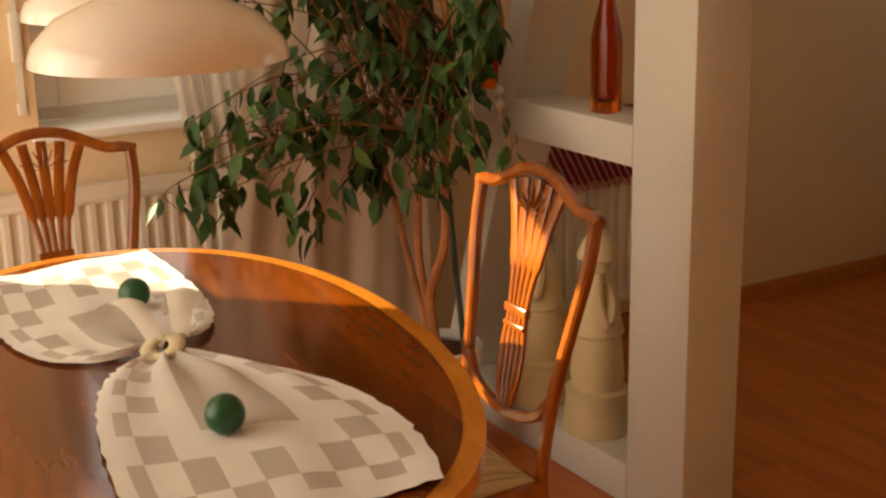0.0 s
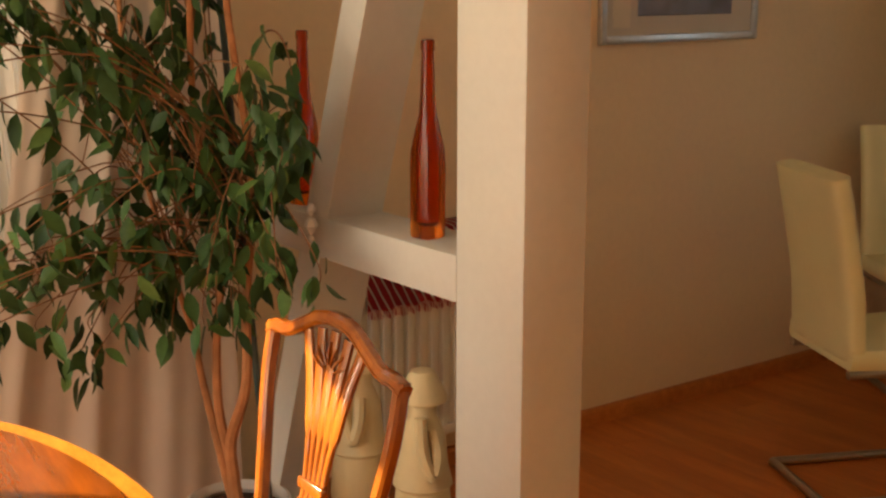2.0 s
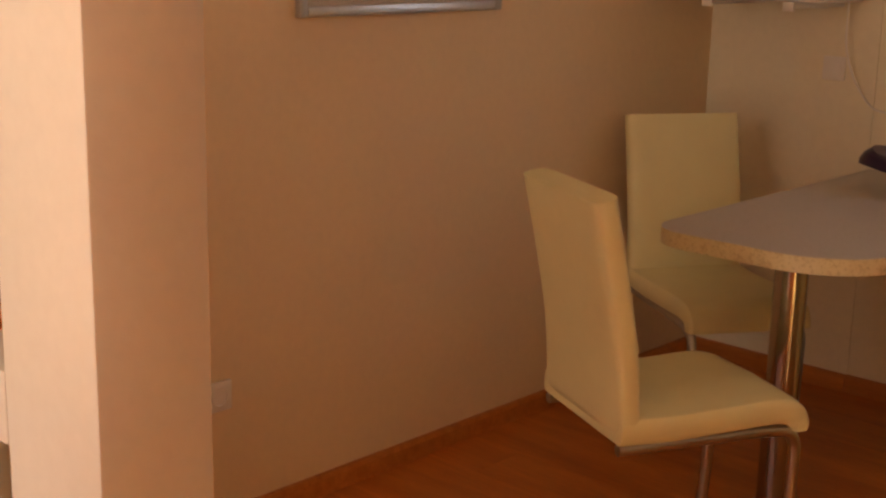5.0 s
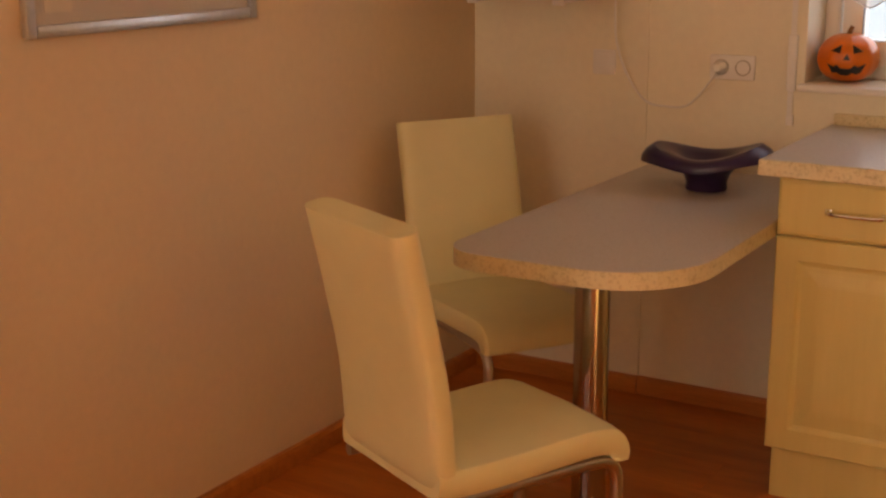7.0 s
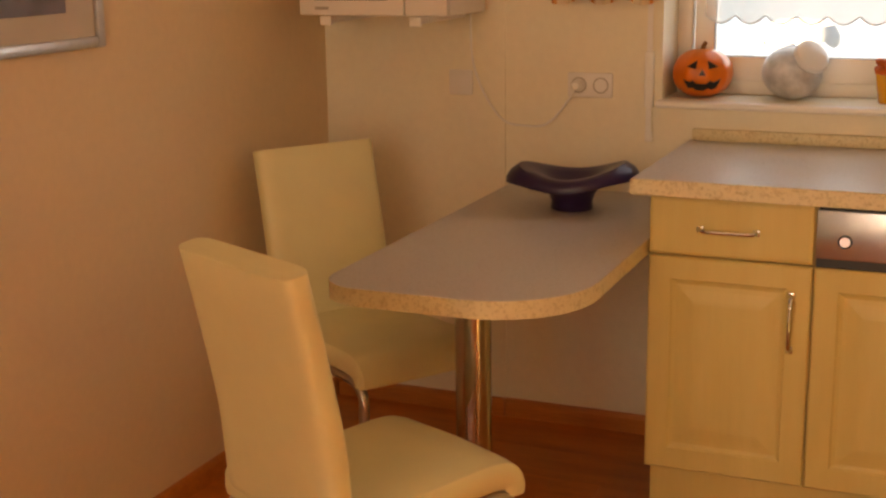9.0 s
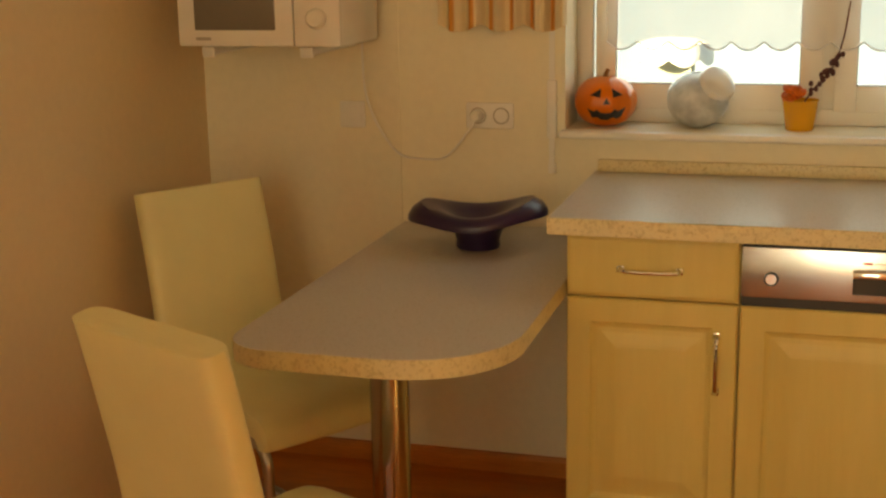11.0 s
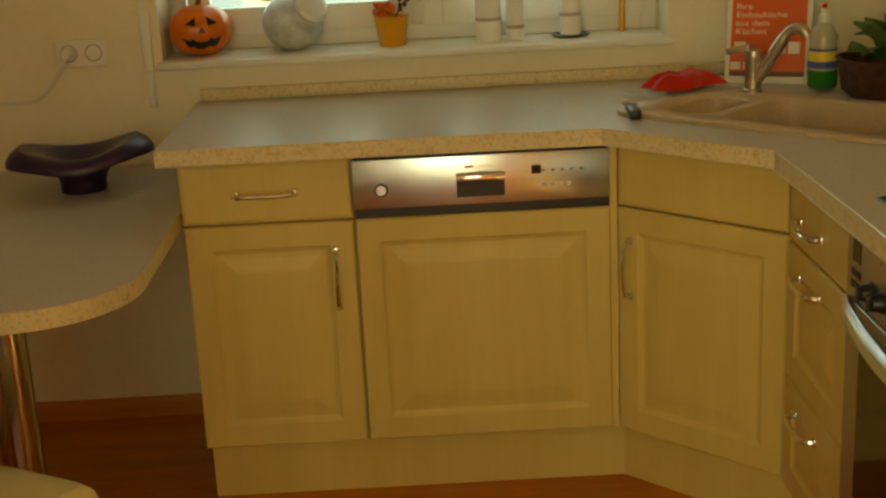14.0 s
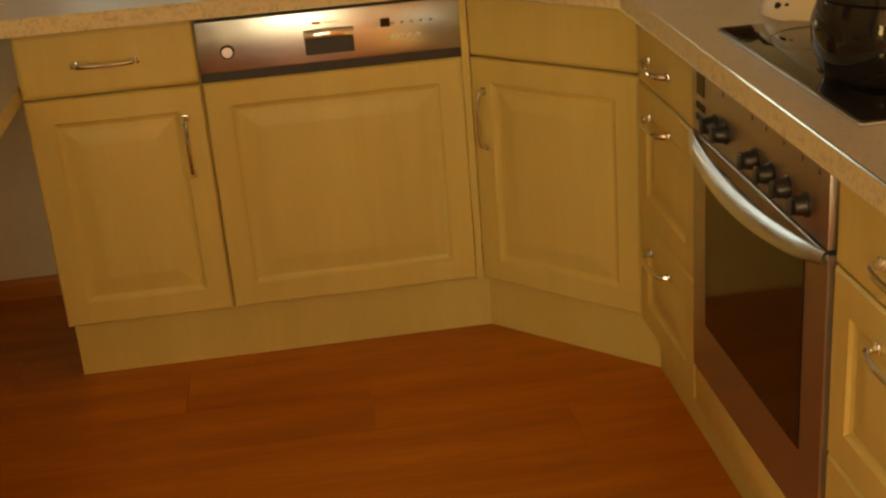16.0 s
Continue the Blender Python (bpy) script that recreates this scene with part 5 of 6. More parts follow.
dstrap = thing("shutter_strap", "white roller shutter strap beside the window", "shutter strap", at=pose(XW, -3.69, 0, 0, 0, 90))
part("strap", box(-0.008, 0.008, -0.012, -0.010, 0.95, 2.3), PVC, dstrap, smooth=False)
part("guide", box(-0.013, 0.013, -0.018, 0, 1.06, 1.18, 0.004), PVC, dstrap)
part("wall_cleat", box(-0.011, 0.011, -0.0095, 0, 0.93, 0.96, 0.003), PVC, dstrap)


def tied_curtain(name, mat, label, y0t, y1t, y0b, y1b, zt, zb, folds, depth, x):
    bm = bmesh.new()
    rows = []
    nz, nx = 26, 110
    for k in range(nz + 1):
        v = k / nz
        e = v
        a, b = y0t + (y0b - y0t) * e, y1t + (y1b - y1t) * e
        rows.append([bm.verts.new((x + depth * (math.sin(folds * 2 * math.pi * i / nx) + 0.35 * math.sin(folds * 4.7 * i / nx * math.pi + 3 * v)), a + (b - a) * i / nx, zt + (zb - zt) * v)) for i in range(nx + 1)])
    for a, b in zip(rows, rows[1:]):
        for i in range(nx):
            bm.faces.new((a[i], a[i + 1], b[i + 1], b[i]))
    return single(name, bm, mat, label, "curtain")


tied_curtain("sheer_curtain", CURTAIN, "sheer white curtain draped to the side", -3.50, -2.95, -3.27, -2.95, 2.32, 0.62, 11, 0.018, XW + 0.06)
tied_curtain("taupe_drape", DRAPE, "taupe drape gathered behind the plant", -2.95, -2.66, -3.34, -2.62, 2.32, 0.03, 3, 0.014, XW + 0.15)

# ---- oval dining table ----
TZ = 0.755
def oval(cx, cy, a, b, n, cnt):
    out = []
    for k in range(cnt):
        t = 2 * math.pi * k / cnt
        c, s = math.cos(t), math.sin(t)
        out.append((cx + a * math.copysign(abs(c) ** (2 / n), c), cy + b * math.copysign(abs(s) ** (2 / n), s)))
    return out


dt = thing("dining_table", "polished yew oval dining table with crossbanded edge", "table", at=pose(0.22, -3.849, 0, 0, 0, -8))
bm = prism(oval(0, 0, 0.70, 0.434, 2.2, 96), TZ - 0.028, TZ, 0.006)
part("tabletop", bm, BAND, dt)
part("veneer_field", prism(oval(0, 0, 0.668, 0.402, 2.2, 96), TZ + 0.0002, TZ + 0.0012), MAHOGANY, dt, "dark figured veneer field")
part("apron", prism(oval(0, 0, 0.57, 0.31, 2.2, 64), TZ - 0.095, TZ - 0.0285), CHAIR_WOOD, dt)
ped = part("pedestal", lathe([(0.05, 0.16), (0.075, 0.2), (0.085, 0.26), (0.05, 0.32), (0.045, 0.5), (0.07, 0.58), (0.09, 0.659)], 28), CHAIR_WOOD, dt)
for k in range(4):
    a = radians(45 + 90 * k)
    c, q = math.cos(a), math.sin(a)
    pts = smoothed([(0.05 * c, 0.05 * q, 0.24), (0.2 * c, 0.2 * q, 0.22), (0.30 * c, 0.30 * q, 0.10), (0.36 * c, 0.36 * q, 0.022)], 6)
    part("foot", tube(pts, [0.032 - 0.014 * i / (len(pts) - 1) for i in range(len(pts))], 10), CHAIR_WOOD, dt)


# ---- shield-back dining chairs ----
def dining_chair(label, at, arms=False):
    """Seat towards local +y; the back stands at y 0, 1.02 m high."""
    c = thing("dining_chair", label, "chair", "shield-back dining chairs", at=at)
    lean = lambda z: -0.10 * max(0.0, (z - 0.45)) / 0.55
    P = lambda x, z, y=0.0: (x, lean(z) + y, z)
    for s in (-1, 1):
        pts = smoothed([P(s * 0.165, 0.0, -0.05), P(s * 0.168, 0.25), P(s * 0.168, 0.45), P(s * 0.160, 0.57), P(s * 0.168, 0.67), P(s * 0.188, 0.79), P(s * 0.206, 0.90), P(s * 0.207, 1.0)], 6)
        part("back_post", rail(pts, [0.034] * 12 + [0.024] * (len(pts) - 12), 0.024, up=(0, 1, 0.1)), CHAIR_WOOD, c)
        pts = [(s * 0.205, 0.40, 0.44), (s * 0.205, 0.40, 0.3), (s * 0.205, 0.40, 0.0)]
        part("front_leg", rail(pts, [0.040, 0.038, 0.024], 0.034, up=(0, 1, 0)), CHAIR_WOOD, c)
    crest = smoothed([P(-0.218, 0.985), P(-0.19, 0.995), P(-0.15, 0.998), P(-0.105, 1.018), P(-0.055, 1.042), P(0, 1.05), P(0.055, 1.042), P(0.105, 1.018), P(0.15, 0.998), P(0.19, 0.995), P(0.218, 0.985)], 5)
    part("crest_rail", rail(crest, 0.026, 0.024, up=(0, 1, 0.1)), CHAIR_WOOD, c)
    bm = rail([(x, y + 0.013, z - 0.004) for x, y, z in crest], 0.004, 0.004, up=(0, 1, 0.1))
    part("crest_bead", bm, CHAIR_WOOD, c)
    low = smoothed([P(-0.160, 0.615), P(-0.122, 0.570), P(-0.060, 0.546), P(0, 0.540), P(0.060, 0.546), P(0.122, 0.570), P(0.160, 0.615)], 5)
    part("shield_rail", rail(low, 0.024, 0.022, up=(0, 1, 0.1)), CHAIR_WOOD, c)
    for k in range(5):
        f = (k - 2) / 2
        pts = smoothed([P(f * 0.020, 0.545), P(f * 0.034, 0.61), P(f * 0.036, 0.68), P(f * 0.029, 0.745), P(f * 0.036, 0.82), P(f * 0.060, 0.935), P(f * 0.088, 1.03 - 0.018 * abs(f) ** 2)], 6)
        part("splat_bar", rail(pts, [0.013] * 14 + [0.012] * 12 + [0.024] * (len(pts) - 26), 0.011, up=(0, 1, 0.1)), CHAIR_WOOD, c)
    part("splat_band", box(-0.040, 0.040, -0.008, 0.008, -0.010, 0.010, 0.003), CHAIR_WOOD, c, at=pose(0, lean(0.755) + 0.003, 0.755, 9))
    part("splat_band", box(-0.037, 0.037, -0.007, 0.007, -0.005, 0.005, 0.002), CHAIR_WOOD, c, at=pose(0, lean(0.722) + 0.003, 0.722, 9))
    for k in range(7):
        fan = bmesh.new()
        a = radians(-66 + 22 * k)
        pts = [P(0.018 * math.sin(a), 0.955 + 0.018 * math.cos(a), 0.007), P(0.040 * math.sin(a), 0.955 + 0.040 * math.cos(a), 0.009), P(0.060 * math.sin(a), 0.955 + 0.058 * math.cos(a), 0.007)]
        tube(pts, [0.002, 0.0040, 0.0025], 6, fan, 0.6)
        part("carved_ray", fan, CHAIR_WOOD, c, "carved ray of the fan ornament")
    fr = prism([(-0.19, 0.01), (-0.225, 0.42), (0.225, 0.42), (0.19, 0.01)], 0.405, 0.46, 0.006)
    part("seat_frame", fr, CHAIR_WOOD, c)
    bm = bmesh.new()
    rows = []
    for j in range(9):
        v = j / 8
        hw = 0.178 + 0.034 * v
        rows.append([bm.verts.new((hw * (2 * i / 10 - 1), 0.022 + 0.386 * v, 0.461 + 0.034 * (1 - (2 * i / 10 - 1) ** 4) * (1 - (2 * v - 1) ** 4))) for i in range(11)])
    for a, b in zip(rows, rows[1:]):
        for i in range(10):
            bm.faces.new((a[i], a[i + 1], b[i + 1], b[i]))
    part("seat_pad", bm, SEAT_CLOTH, c, "beige striped upholstered seat")
    for s in (-1, 1):
        part("side_stretcher", rail([(s * 0.182, -0.01, 0.16), (s * 0.203, 0.40, 0.16)], 0.022, 0.018, up=(0, 0, 1)), CHAIR_WOOD, c)
    for s in ((-1, 1) if arms else ()):
        pts = smoothed([P(s * 0.19, 0.70), (s * 0.225, 0.05, 0.715), (s * 0.245, 0.16, 0.70), (s * 0.25, 0.25, 0.675), (s * 0.235, 0.28, 0.60), (s * 0.222, 0.26, 0.46)], 6)
        part("arm", tube(pts, 0.017, 10, flat=0.8), CHAIR_WOOD, c, "curved wooden armrest")
    return c


dining_chair("polished yew shield-back chair catching the sun", pose(0.122, -3.165, 0, 0, 0, 176.8) @ Matrix.Diagonal((0.97, 0.9, 0.9, 1)))
dining_chair("polished yew shield-back armchair standing by the radiator", pose(-0.713, -3.748, 0, 0, 0, -90) @ Matrix.Diagonal((0.95, 0.9, 0.905, 1)), True)

# ---- pendant lamp ----
def pendant(label, x, y, z):
    lamp = thing("pendant_lamp", label, "lamp", "pendant lamps over the table", at=pose(x, y, z))
    r, h = 0.164, 0.087
    prof = [(0.045, h), (0.072, h * 0.93), (r * 0.78, h * 0.64), (r * 0.95, h * 0.3), (r - 0.002, 0.012), (r, 0), (r - 0.005, 0.001), (r * 0.93, h * 0.28), (r * 0.75, h * 0.60), (0.045, h - 0.006)]
    part("shade", lathe(prof, 64), FROST, lamp, "glossy white glass shade")
    part("collar", lathe([(0.046, h - 0.004), (0.056, h), (0.060, h + 0.006), (0.044, h + 0.014), (0.050, h + 0.019), (0.034, h + 0.03), (0.030, h + 0.05), (0.016, h + 0.075), (0.006, h + 0.09)], 40), BRASS, lamp, "polished brass collar")
    part("cord", tube([(0, 0, h + 0.088), (0, 0, CEILING_Z - z - 0.02)], 0.004, 8), PVC, lamp)
    part("ceiling_cup", lathe([(0.0, CEILING_Z - z), (0.05, CEILING_Z - z - 0.001), (0.045, CEILING_Z - z - 0.03), (0.006, CEILING_Z - z - 0.045)], 24), BRASS, lamp)


pendant("white glass pendant lamp with brass collar", 0.460, -3.887, 1.250)
pendant("white glass pendant lamp hanging behind its twin", -0.140, -3.750, 1.252)

# ---- table linen and wax balls ----
def along(a, b, c, t):
    """A bend from a through b to c."""
    m = 2 * b - (a + c) / 2
    return a * (1 - t) ** 2 + m * 2 * t * (1 - t) + c * t * t


def lace_wing(left, right, seed):
    """One wing of the knotted cloth: a checked border round a sheer field."""
    L, R = [Vector(p) for p in left], [Vector(p) for p in right]
    cells, sub = 9, 4
    n = cells * sub
    bm = bmesh.new()
    rows = []
    for i in range(n + 1):
        u = i / n
        a, b = along(*L, u), along(*R, u)
        row = []
        for k in range(n + 1):
            v = k / n
            p = a.lerp(b, v)
            fold = (1 - u) ** 2 * 0.008 * (1 + math.sin(v * 24)) + 0.0035 * (1 + noise.noise(Vector((6 * u, 6 * v, seed)))) + 0.002 * math.sin(11 * v + 3 * u)
            rag = 0.006 * noise.noise(Vector((30 * u, 30 * v, seed + 5))) if k in (0, n) or i == n else 0
            row.append(bm.verts.new((p.x + rag, p.y + rag, TZ + 0.0035 + abs(fold))))
        rows.append(row)
    for i in range(n):
        for k in range(n):
            f = bm.faces.new((rows[i][k], rows[i + 1][k], rows[i + 1][k + 1], rows[i][k + 1]))
            ci, ck = i // sub, k // sub
            edge = min(ck, cells - 1 - ck, cells - 1 - ci)
            rim = k < 2 or k >= n - 2 or i >= n - 2
            if not rim and (edge >= 3 or (edge < 3 and edge >= 0 and (ci + ck) % 2 and edge != 3 and edge < 2)):
                f.material_index = 1
    return bm


tablecloth = thing("table_runner", "white lace runner gathered by a cream ring", "table linen")
part("runner_wing", lace_wing([(0.225, -3.865), (0.36, -3.985), (0.80, -4.06)], [(0.235, -3.795), (0.505, -3.648), (0.821, -3.695)], 1.0), [LACE, ORGANZA], tablecloth)
part("runner_wing", lace_wing([(0.165, -3.785), (0.02, -3.685), (-0.415, -3.655)], [(0.175, -3.87), (0.06, -4.02), (-0.38, -3.99)], 7.0), [LACE, ORGANZA], tablecloth)
bm = bmesh.new()
for k in range(26):
    a = 2 * math.pi * k / 26
    ball(0.011, (0.034 * math.cos(a) * 0.6, 0.040 * math.cos(a + 0.0) * 0.2 + 0.034 * math.sin(a) * 0.35, 0.026 + 0.026 * math.sin(a)), (1, 1, 0.9), bm, 8)
tagged(part("gathering_ring", bm, cloth("cream_ruffle", (0.74, 0.66, 0.44), 500), tablecloth, at=pose(0.200, -3.832, TZ + 0.006) @ Matrix.Diagonal((1.15, 1.3, 0.5, 1))), "cream ruffled ring", kind="stuff")
for s, q in ((1, 0.075), (-1, 0.05)):
    bm = bmesh.new()
    rows = []
    for i in range(13):
        t = i / 12
        c = Vector((0.200 - 0.11 * t, -3.822 + s * 0.02 + 0.05 * t * s, TZ + 0.03 + 0.055 * math.sin(math.pi * t)))
        rows.append([bm.verts.new(c + Vector((0.01 * k, 0.026 * k * (0.4 + t), 0.006 * math.cos(2 * k)))) for k in (-1, -0.5, 0, 0.5, 1)])
    for a, b in zip(rows, rows[1:]):
        for k in range(4):
            bm.faces.new((a[k], a[k + 1], b[k + 1], b[k]))
    part("bow_loop", bm, sheer("white_organza_bow", (0.82, 0.78, 0.72), 0.3), tablecloth, "sheer white bow loop")


def wax_ball(x, y, r=0.0275):
    return single("wax_ball", ball(r, (0, 0, r), bm=None, seg=28), GREEN_WAX, "dark green round candle on the table cloth", "candle", "green candles", at=pose(x, y, TZ + 0.006))


wax_ball(-0.050, -3.795)
wax_ball(0.540, -3.864)

# ---- ficus ----
rnd = random.Random(7)
FX, FY = -0.22, -3.02
FICUS_AT = Matrix.Translation((-0.640, -2.850, -0.253)) @ Matrix.Rotation(radians(-3.6), 4, "Z") @ Matrix.Scale(1.088, 4)
ficus = thing("ficus", "weeping ficus with twisted stems in a white pot", "plant", at=FICUS_AT)
part("pot", lathe([(0, 0.236), (0.078, 0.2326), (0.083, 0.238), (0.098, 0.500), (0.106, 0.504), (0.107, 0.536), (0.101, 0.539), (0.096, 0.52)], 40), POT, ficus, "round white flower pot")
part("soil", lathe([(0.097, 0.512), (0.05, 0.520), (0, 0.522)], 30), SOIL, ficus, "dark potting soil")
part("stake", tube([(0.055, 0.045, 0.51), (-0.05, 0.07, 0.80), (-0.27, 0.10, 1.75)], 0.0075, 8), plain("green_stake", (0.03, 0.045, 0.035), 0.5), ficus, "thin dark plant stake")
stems, tips = [], []
def stem(pts, r0, r1):
    line = smoothed(pts, 6)
    stems.append((line, [r0 + (r1 - r0) * i / (len(line) - 1) for i in range(len(line))]))
    return line
trunk = [stem([(0.0, 0.0, 0.51), (-0.02, 0.0, 0.58), (-0.025, 0.0, 0.66), (0.01, 0.02, 0.78), (-0.02, 0.04, 0.95), (0.0, 0.05, 1.2), (-0.05, 0.03, 1.55), (-0.02, 0.02, 1.9)], 0.015, 0.006),
         stem([(-0.005, 0.005, 0.51), (-0.03, 0.0, 0.60), (-0.06, -0.01, 0.72), (-0.08, 0.0, 0.86), (-0.05, 0.0, 1.05), (-0.11, -0.02, 1.35), (-0.12, 0.0, 1.85)], 0.012, 0.006),
         stem([(0.0, -0.008, 0.51), (-0.06, -0.01, 0.62), (-0.16, 0.0, 0.74), (-0.24, 0.01, 0.84), (-0.25, -0.03, 1.0), (-0.3, -0.08, 1.3), (-0.28, -0.1, 1.6)], 0.010, 0.005)]
for k in range(36):
    base = rnd.choice(trunk)
    i = rnd.randrange(int(len(base) * 0.66), len(base))
    b = base[i]
    a = rnd.uniform(0, 2 * math.pi)
    reach = rnd.uniform(0.10, 0.30)
    dx, dy = min(0.14, math.cos(a) * reach), min(0.06, math.sin(a) * reach)
    rise, drop = rnd.uniform(0.03, 0.16), rnd.uniform(0.0, 0.26)
    tips.append(stem([b, b + Vector((dx * 0.45, dy * 0.45, rise)), b + Vector((dx * 0.8, dy * 0.8, rise * 0.7)), b + Vector((dx, dy, rise * 0.5 - drop))], 0.0030, 0.0012))
for target, n in (((-0.30, -3.56, 0.98), 3), ((-0.35, -3.47, 0.86), 5), ((-0.33, -3.32, 0.86), 5), ((-0.30, -3.30, 1.06), 6), ((-0.34, -3.42, 1.02), 3), ((-0.30, -3.08, 1.18), 5), ((-0.20, -3.04, 0.96), 5), ((-0.12, -3.05, 0.98), 3), ((-0.10, -2.98, 1.02), 2), ((-0.12, -2.99, 1.18), 3), ((-0.12, -3.0, 1.34), 3), ((-0.3, -3.14, 0.93), 4), ((-0.34, -3.14, 1.34), 4), ((-0.17, -3.53, 1.44), 4), ((-0.15, -3.49, 1.36), 4), ((-0.23, -3.40, 1.45), 3), ((-0.24, -3.30, 1.40), 4), ((-0.31, -3.38, 1.48), 3), ((-0.30, -3.19, 1.41), 3)):
    for k in range(n):
        b = trunk[k % 3][int(len(trunk[k % 3]) * rnd.uniform(0.55, 0.75))]
        t = Vector(target) - Vector((FX, FY, 0)) + Vector((rnd.uniform(-0.07, 0.07), rnd.uniform(-0.06, 0.06), rnd.uniform(-0.06, 0.09)))
        mid = (b + t) / 2 + Vector((0, 0, rnd.uniform(0.06, 0.14)))
        tips.append(stem([b, mid, t + Vector((0, 0, 0.05)), t], 0.0022, 0.0010))
TWIG_BARK = plain("ficus_twig_bark", (0.20, 0.09, 0.035), 0.8, 0.0, 0.3, 40)
for k, (line, rad) in enumerate(stems):
    part("stem" if k < 3 else "twig", tube(line, rad, 8 if k < 3 else 5), BARK if k < 3 else TWIG_BARK, ficus)
LEAF, n_, l_, b_ = nodes_of("ficus_leaf", 0.45)
b_.inputs["Specular IOR Level"].default_value = 0.25
geo = n_.new("ShaderNodeNewGeometry")
tone = ramp(n_, l_, geo.outputs["Random Per Island"], [(0.0, (0.026, 0.060, 0.018)), (0.6, (0.046, 0.105, 0.030)), (0.9, (0.075, 0.15, 0.040)), (1.0, (0.13, 0.20, 0.05))])
l_.new(mixed(n_, l_, tone, ramp(n_, l_, noise_of(n_, l_, coords(n_, l_), 70, 3), [(0.3, (0.75, 0.78, 0.72)), (0.7, (1, 1, 1))]), 1.0, "MULTIPLY"), b_.inputs["Base Color"])
verts, faces = [], []
def leaf(p, d, up, s):
    side = d.cross(up).normalized()
    nrm = side.cross(d).normalized()
    base = len(verts)
    bend = rnd.uniform(0.05, 0.25)
    rows = ((0.0, 0.0), (0.18, 0.15), (0.42, 0.23), (0.68, 0.17), (0.88, 0.06), (1.06, 0.0))
    for f, w in rows:
        c = p + d * (s * f) + nrm * (-bend * s * f * f)
        if w == 0.0:
            verts.append(c)
        else:
            verts.extend((c - side * (s * w) + nrm * s * 0.05, c, c + side * (s * w) + nrm * s * 0.05))
    b = base
    faces.extend([(b, b + 1, b + 2), (b, b + 2, b + 3)])
    for r in range(3):
        q = b + 1 + 3 * r
        faces.extend([(q, q + 3, q + 4, q + 1), (q + 1, q + 4, q + 5, q + 2)])
    q = b + 10
    faces.extend([(q, b + 13, q + 1), (q + 1, b + 13, q + 2)])
for line in tips:
    n = rnd.randint(9, 13)
    for k in range(n):
        i = rnd.randrange(int(len(line) * 0.3), len(line))
        p = line[i] + Vector((rnd.uniform(-1, 1), rnd.uniform(-1, 1), rnd.uniform(-1, 1))) * 0.022
        d = Vector((rnd.uniform(-1, 1), rnd.uniform(-1, 1), rnd.uniform(-1.9, -0.3))).normalized()
        up = Vector((rnd.uniform(-1, 1), rnd.uniform(-1, 1), rnd.uniform(0.2, 1)))
        w_ = FICUS_AT @ p - Vector((0.12, -3.09, 0.80))
        gap = (w_ - SUN_FROM * w_.dot(SUN_FROM)).length
        if gap > 0.14:
            leaf(p, d, up, rnd.uniform(0.046, 0.074))
me = bpy.data.meshes.new("crown")
me.from_pydata([tuple(v) for v in verts], [], faces)
me.materials.append(LEAF)
for p_ in me.polygons:
    p_.use_smooth = True
crown = new("crown", me)
crown.parent = ficus
tagged(crown, "glossy dark green drooping leaves", kind="stuff")

# ---- outside ----
single("ground", box(-60, 60, -60, 60, -0.62, -0.6), plain("garden_ground", (0.30, 0.30, 0.22), 0.9, 0, 0.3, 0.6), "", "ground", kind="structure", smooth=False)
# Emissive board: the brightness outdoors is put into its own glow and colours.
BRIGHT, bn, bl, bb = nodes_of("backdrop_daylight_glow", 0.9)
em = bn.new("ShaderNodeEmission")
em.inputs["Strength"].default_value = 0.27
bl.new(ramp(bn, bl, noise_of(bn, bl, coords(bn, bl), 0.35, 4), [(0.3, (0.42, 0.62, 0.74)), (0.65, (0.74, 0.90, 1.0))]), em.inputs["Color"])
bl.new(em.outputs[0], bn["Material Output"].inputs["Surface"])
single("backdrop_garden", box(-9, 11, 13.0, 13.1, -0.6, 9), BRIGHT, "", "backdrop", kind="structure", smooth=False)
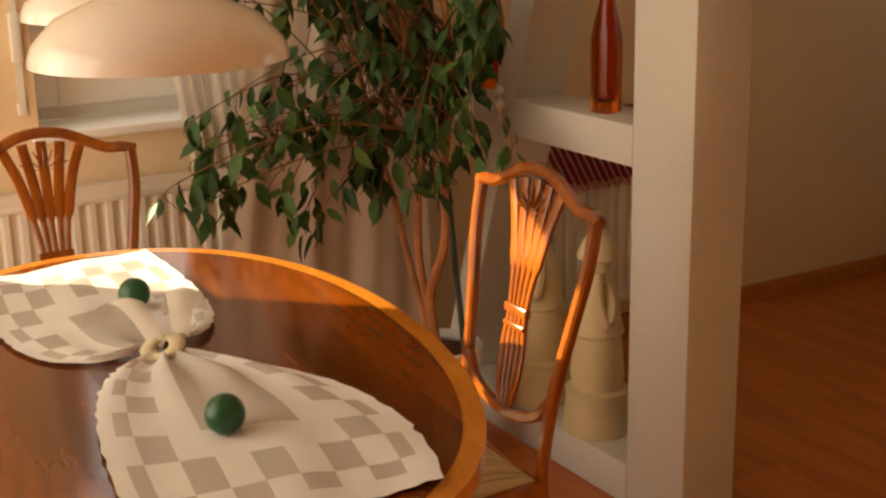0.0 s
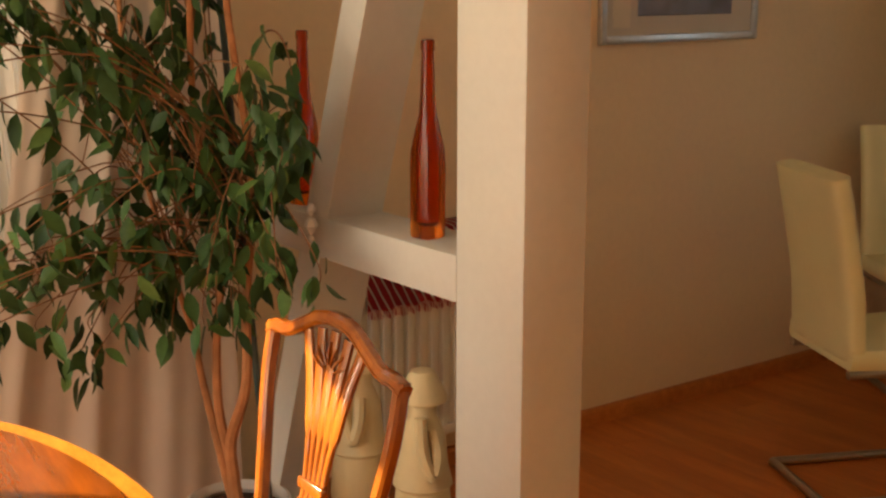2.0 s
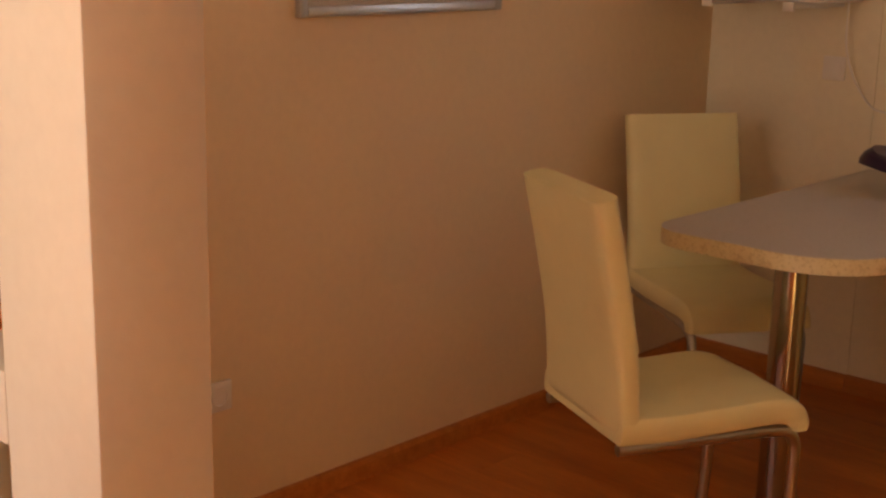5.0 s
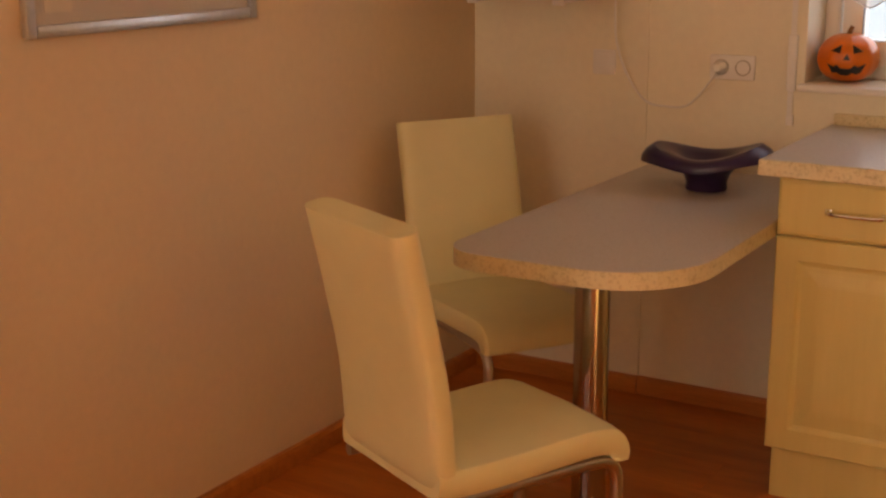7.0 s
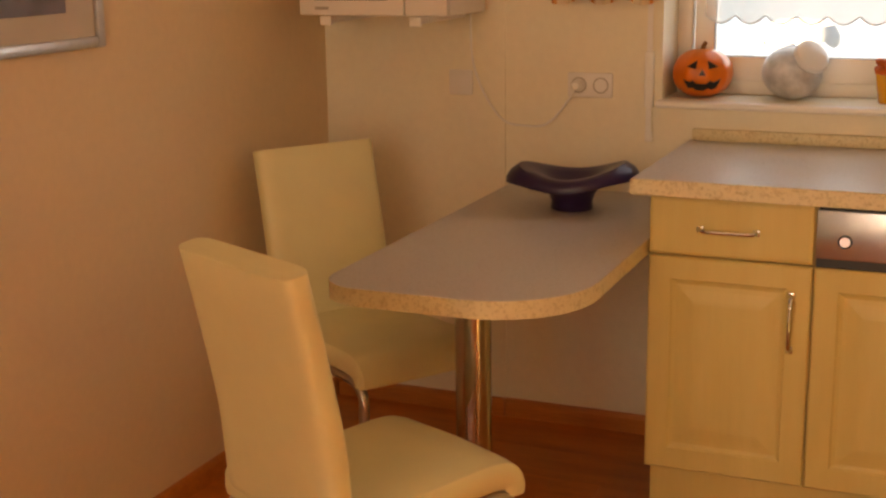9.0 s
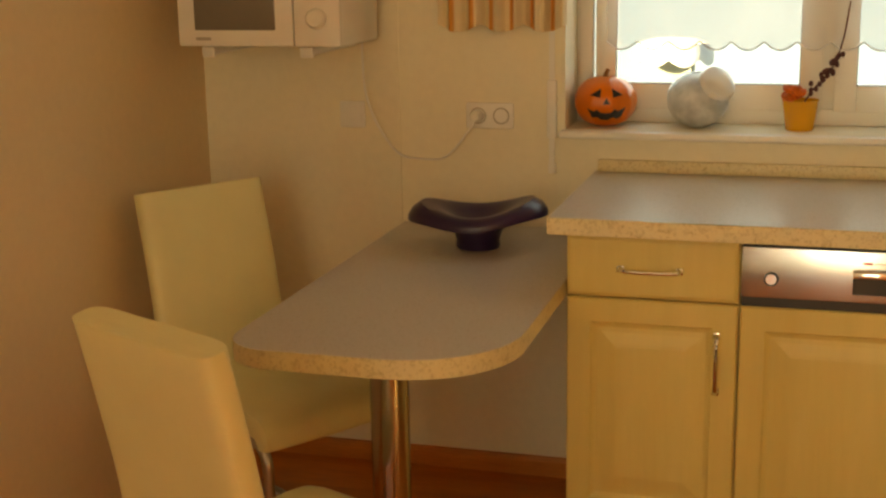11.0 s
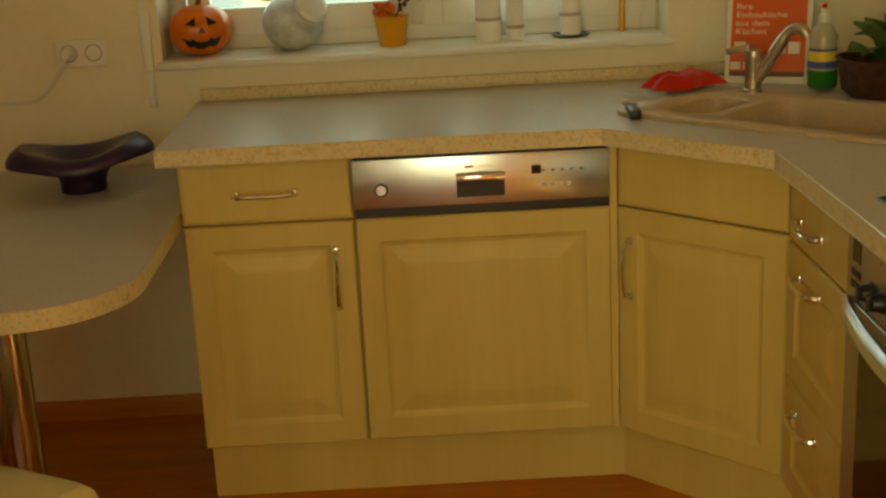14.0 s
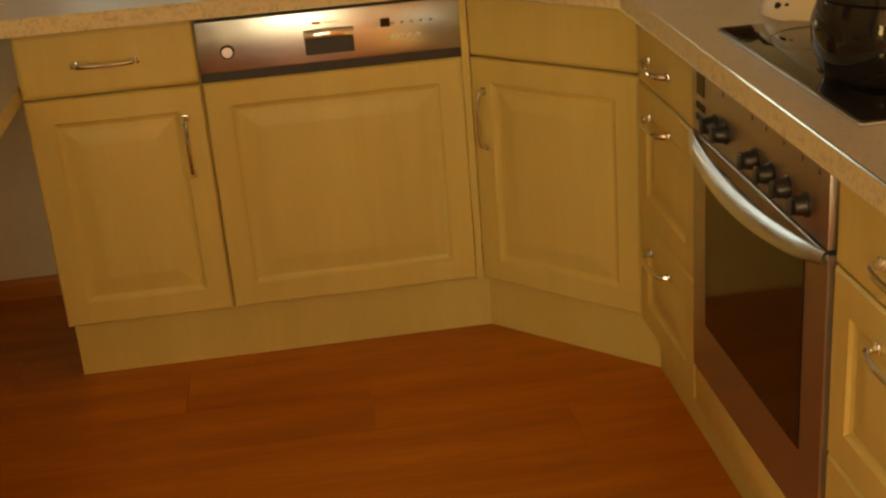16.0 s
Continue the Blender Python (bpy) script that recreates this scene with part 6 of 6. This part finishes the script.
single("backdrop_garden_west", box(-12.1, -12.0, -16, 8, -0.6, 2.2), plain("hedge", (0.05, 0.09, 0.04), 0.9, 0, 0.6, 1.5), "", "backdrop", kind="structure", smooth=False)
# Added slab that keeps direct sun off the dining window and its curtains.
single("garden_wall", box(-3.12, -2.96, -5.75, -1.9, -0.6, 3.0), plain("sun_blocker_grey", (0.30, 0.32, 0.33), 0.9, 0, 0.3, 2.0, 0.4, 60), "", "wall", kind="structure", smooth=False)
par = thing("bird_table", "pale blue garden bird table with scalloped roof", "bird table", at=pose(-0.165, 3.6, -0.6))
bm = bmesh.new()
rows = [[bm.verts.new((r * math.cos(2 * math.pi * k / 64), r * math.sin(2 * math.pi * k / 64), z - (0.035 * abs(math.sin(k * math.pi / 8)) if sc else 0))) for k in range(64)] for r, z, sc in ((0.01, 1.66, 0), (0.10, 1.655, 0), (0.17, 1.635, 0), (0.195, 1.59, 0), (0.198, 1.565, 1))]
for a, b in zip(rows, rows[1:]):
    for k in range(64):
        bm.faces.new((a[k], a[(k + 1) % 64], b[(k + 1) % 64], b[k]))
part("roof", bm, cloth("pale_blue_paint", (0.72, 0.78, 0.82), 50), par)
part("house", box(-0.10, 0.10, -0.10, 0.10, 1.40, 1.58, 0.004), plain("grey_green_wood", (0.28, 0.32, 0.30), 0.7), par)
part("pole", tube([(0, 0, 0), (0, 0, 1.40)], 0.025, 10), PVC, par)

# ---- floor planks, last ----
def planks():
    w, ln = 0.192, 1.285
    pool = {}
    row, y = 0, YS + 0.001
    while y + w < 0.94:
        east = XE - 0.002 if y + w < -2.43 else 2.12
        x = XW - 0.2 - (row * 0.43) % ln
        while x < east:
            a, b = max(x, XW + 0.001), min(x + ln, east)
            x += ln
            if b - a < 0.02:
                continue
            size = round(b - a, 3)
            if size not in pool:
                pool[size] = mesh_of(box(0.0003, size - 0.0003, 0.0003, w - 0.0003, -0.012, 0.0, 0.0005, segs=1), "plank", PLANK)
            ob = new("plank", pool[size])
            ob.parent = floor
            ob.matrix_basis = Matrix.Translation((a, y, 0))
        y += w
        row += 1
planks()
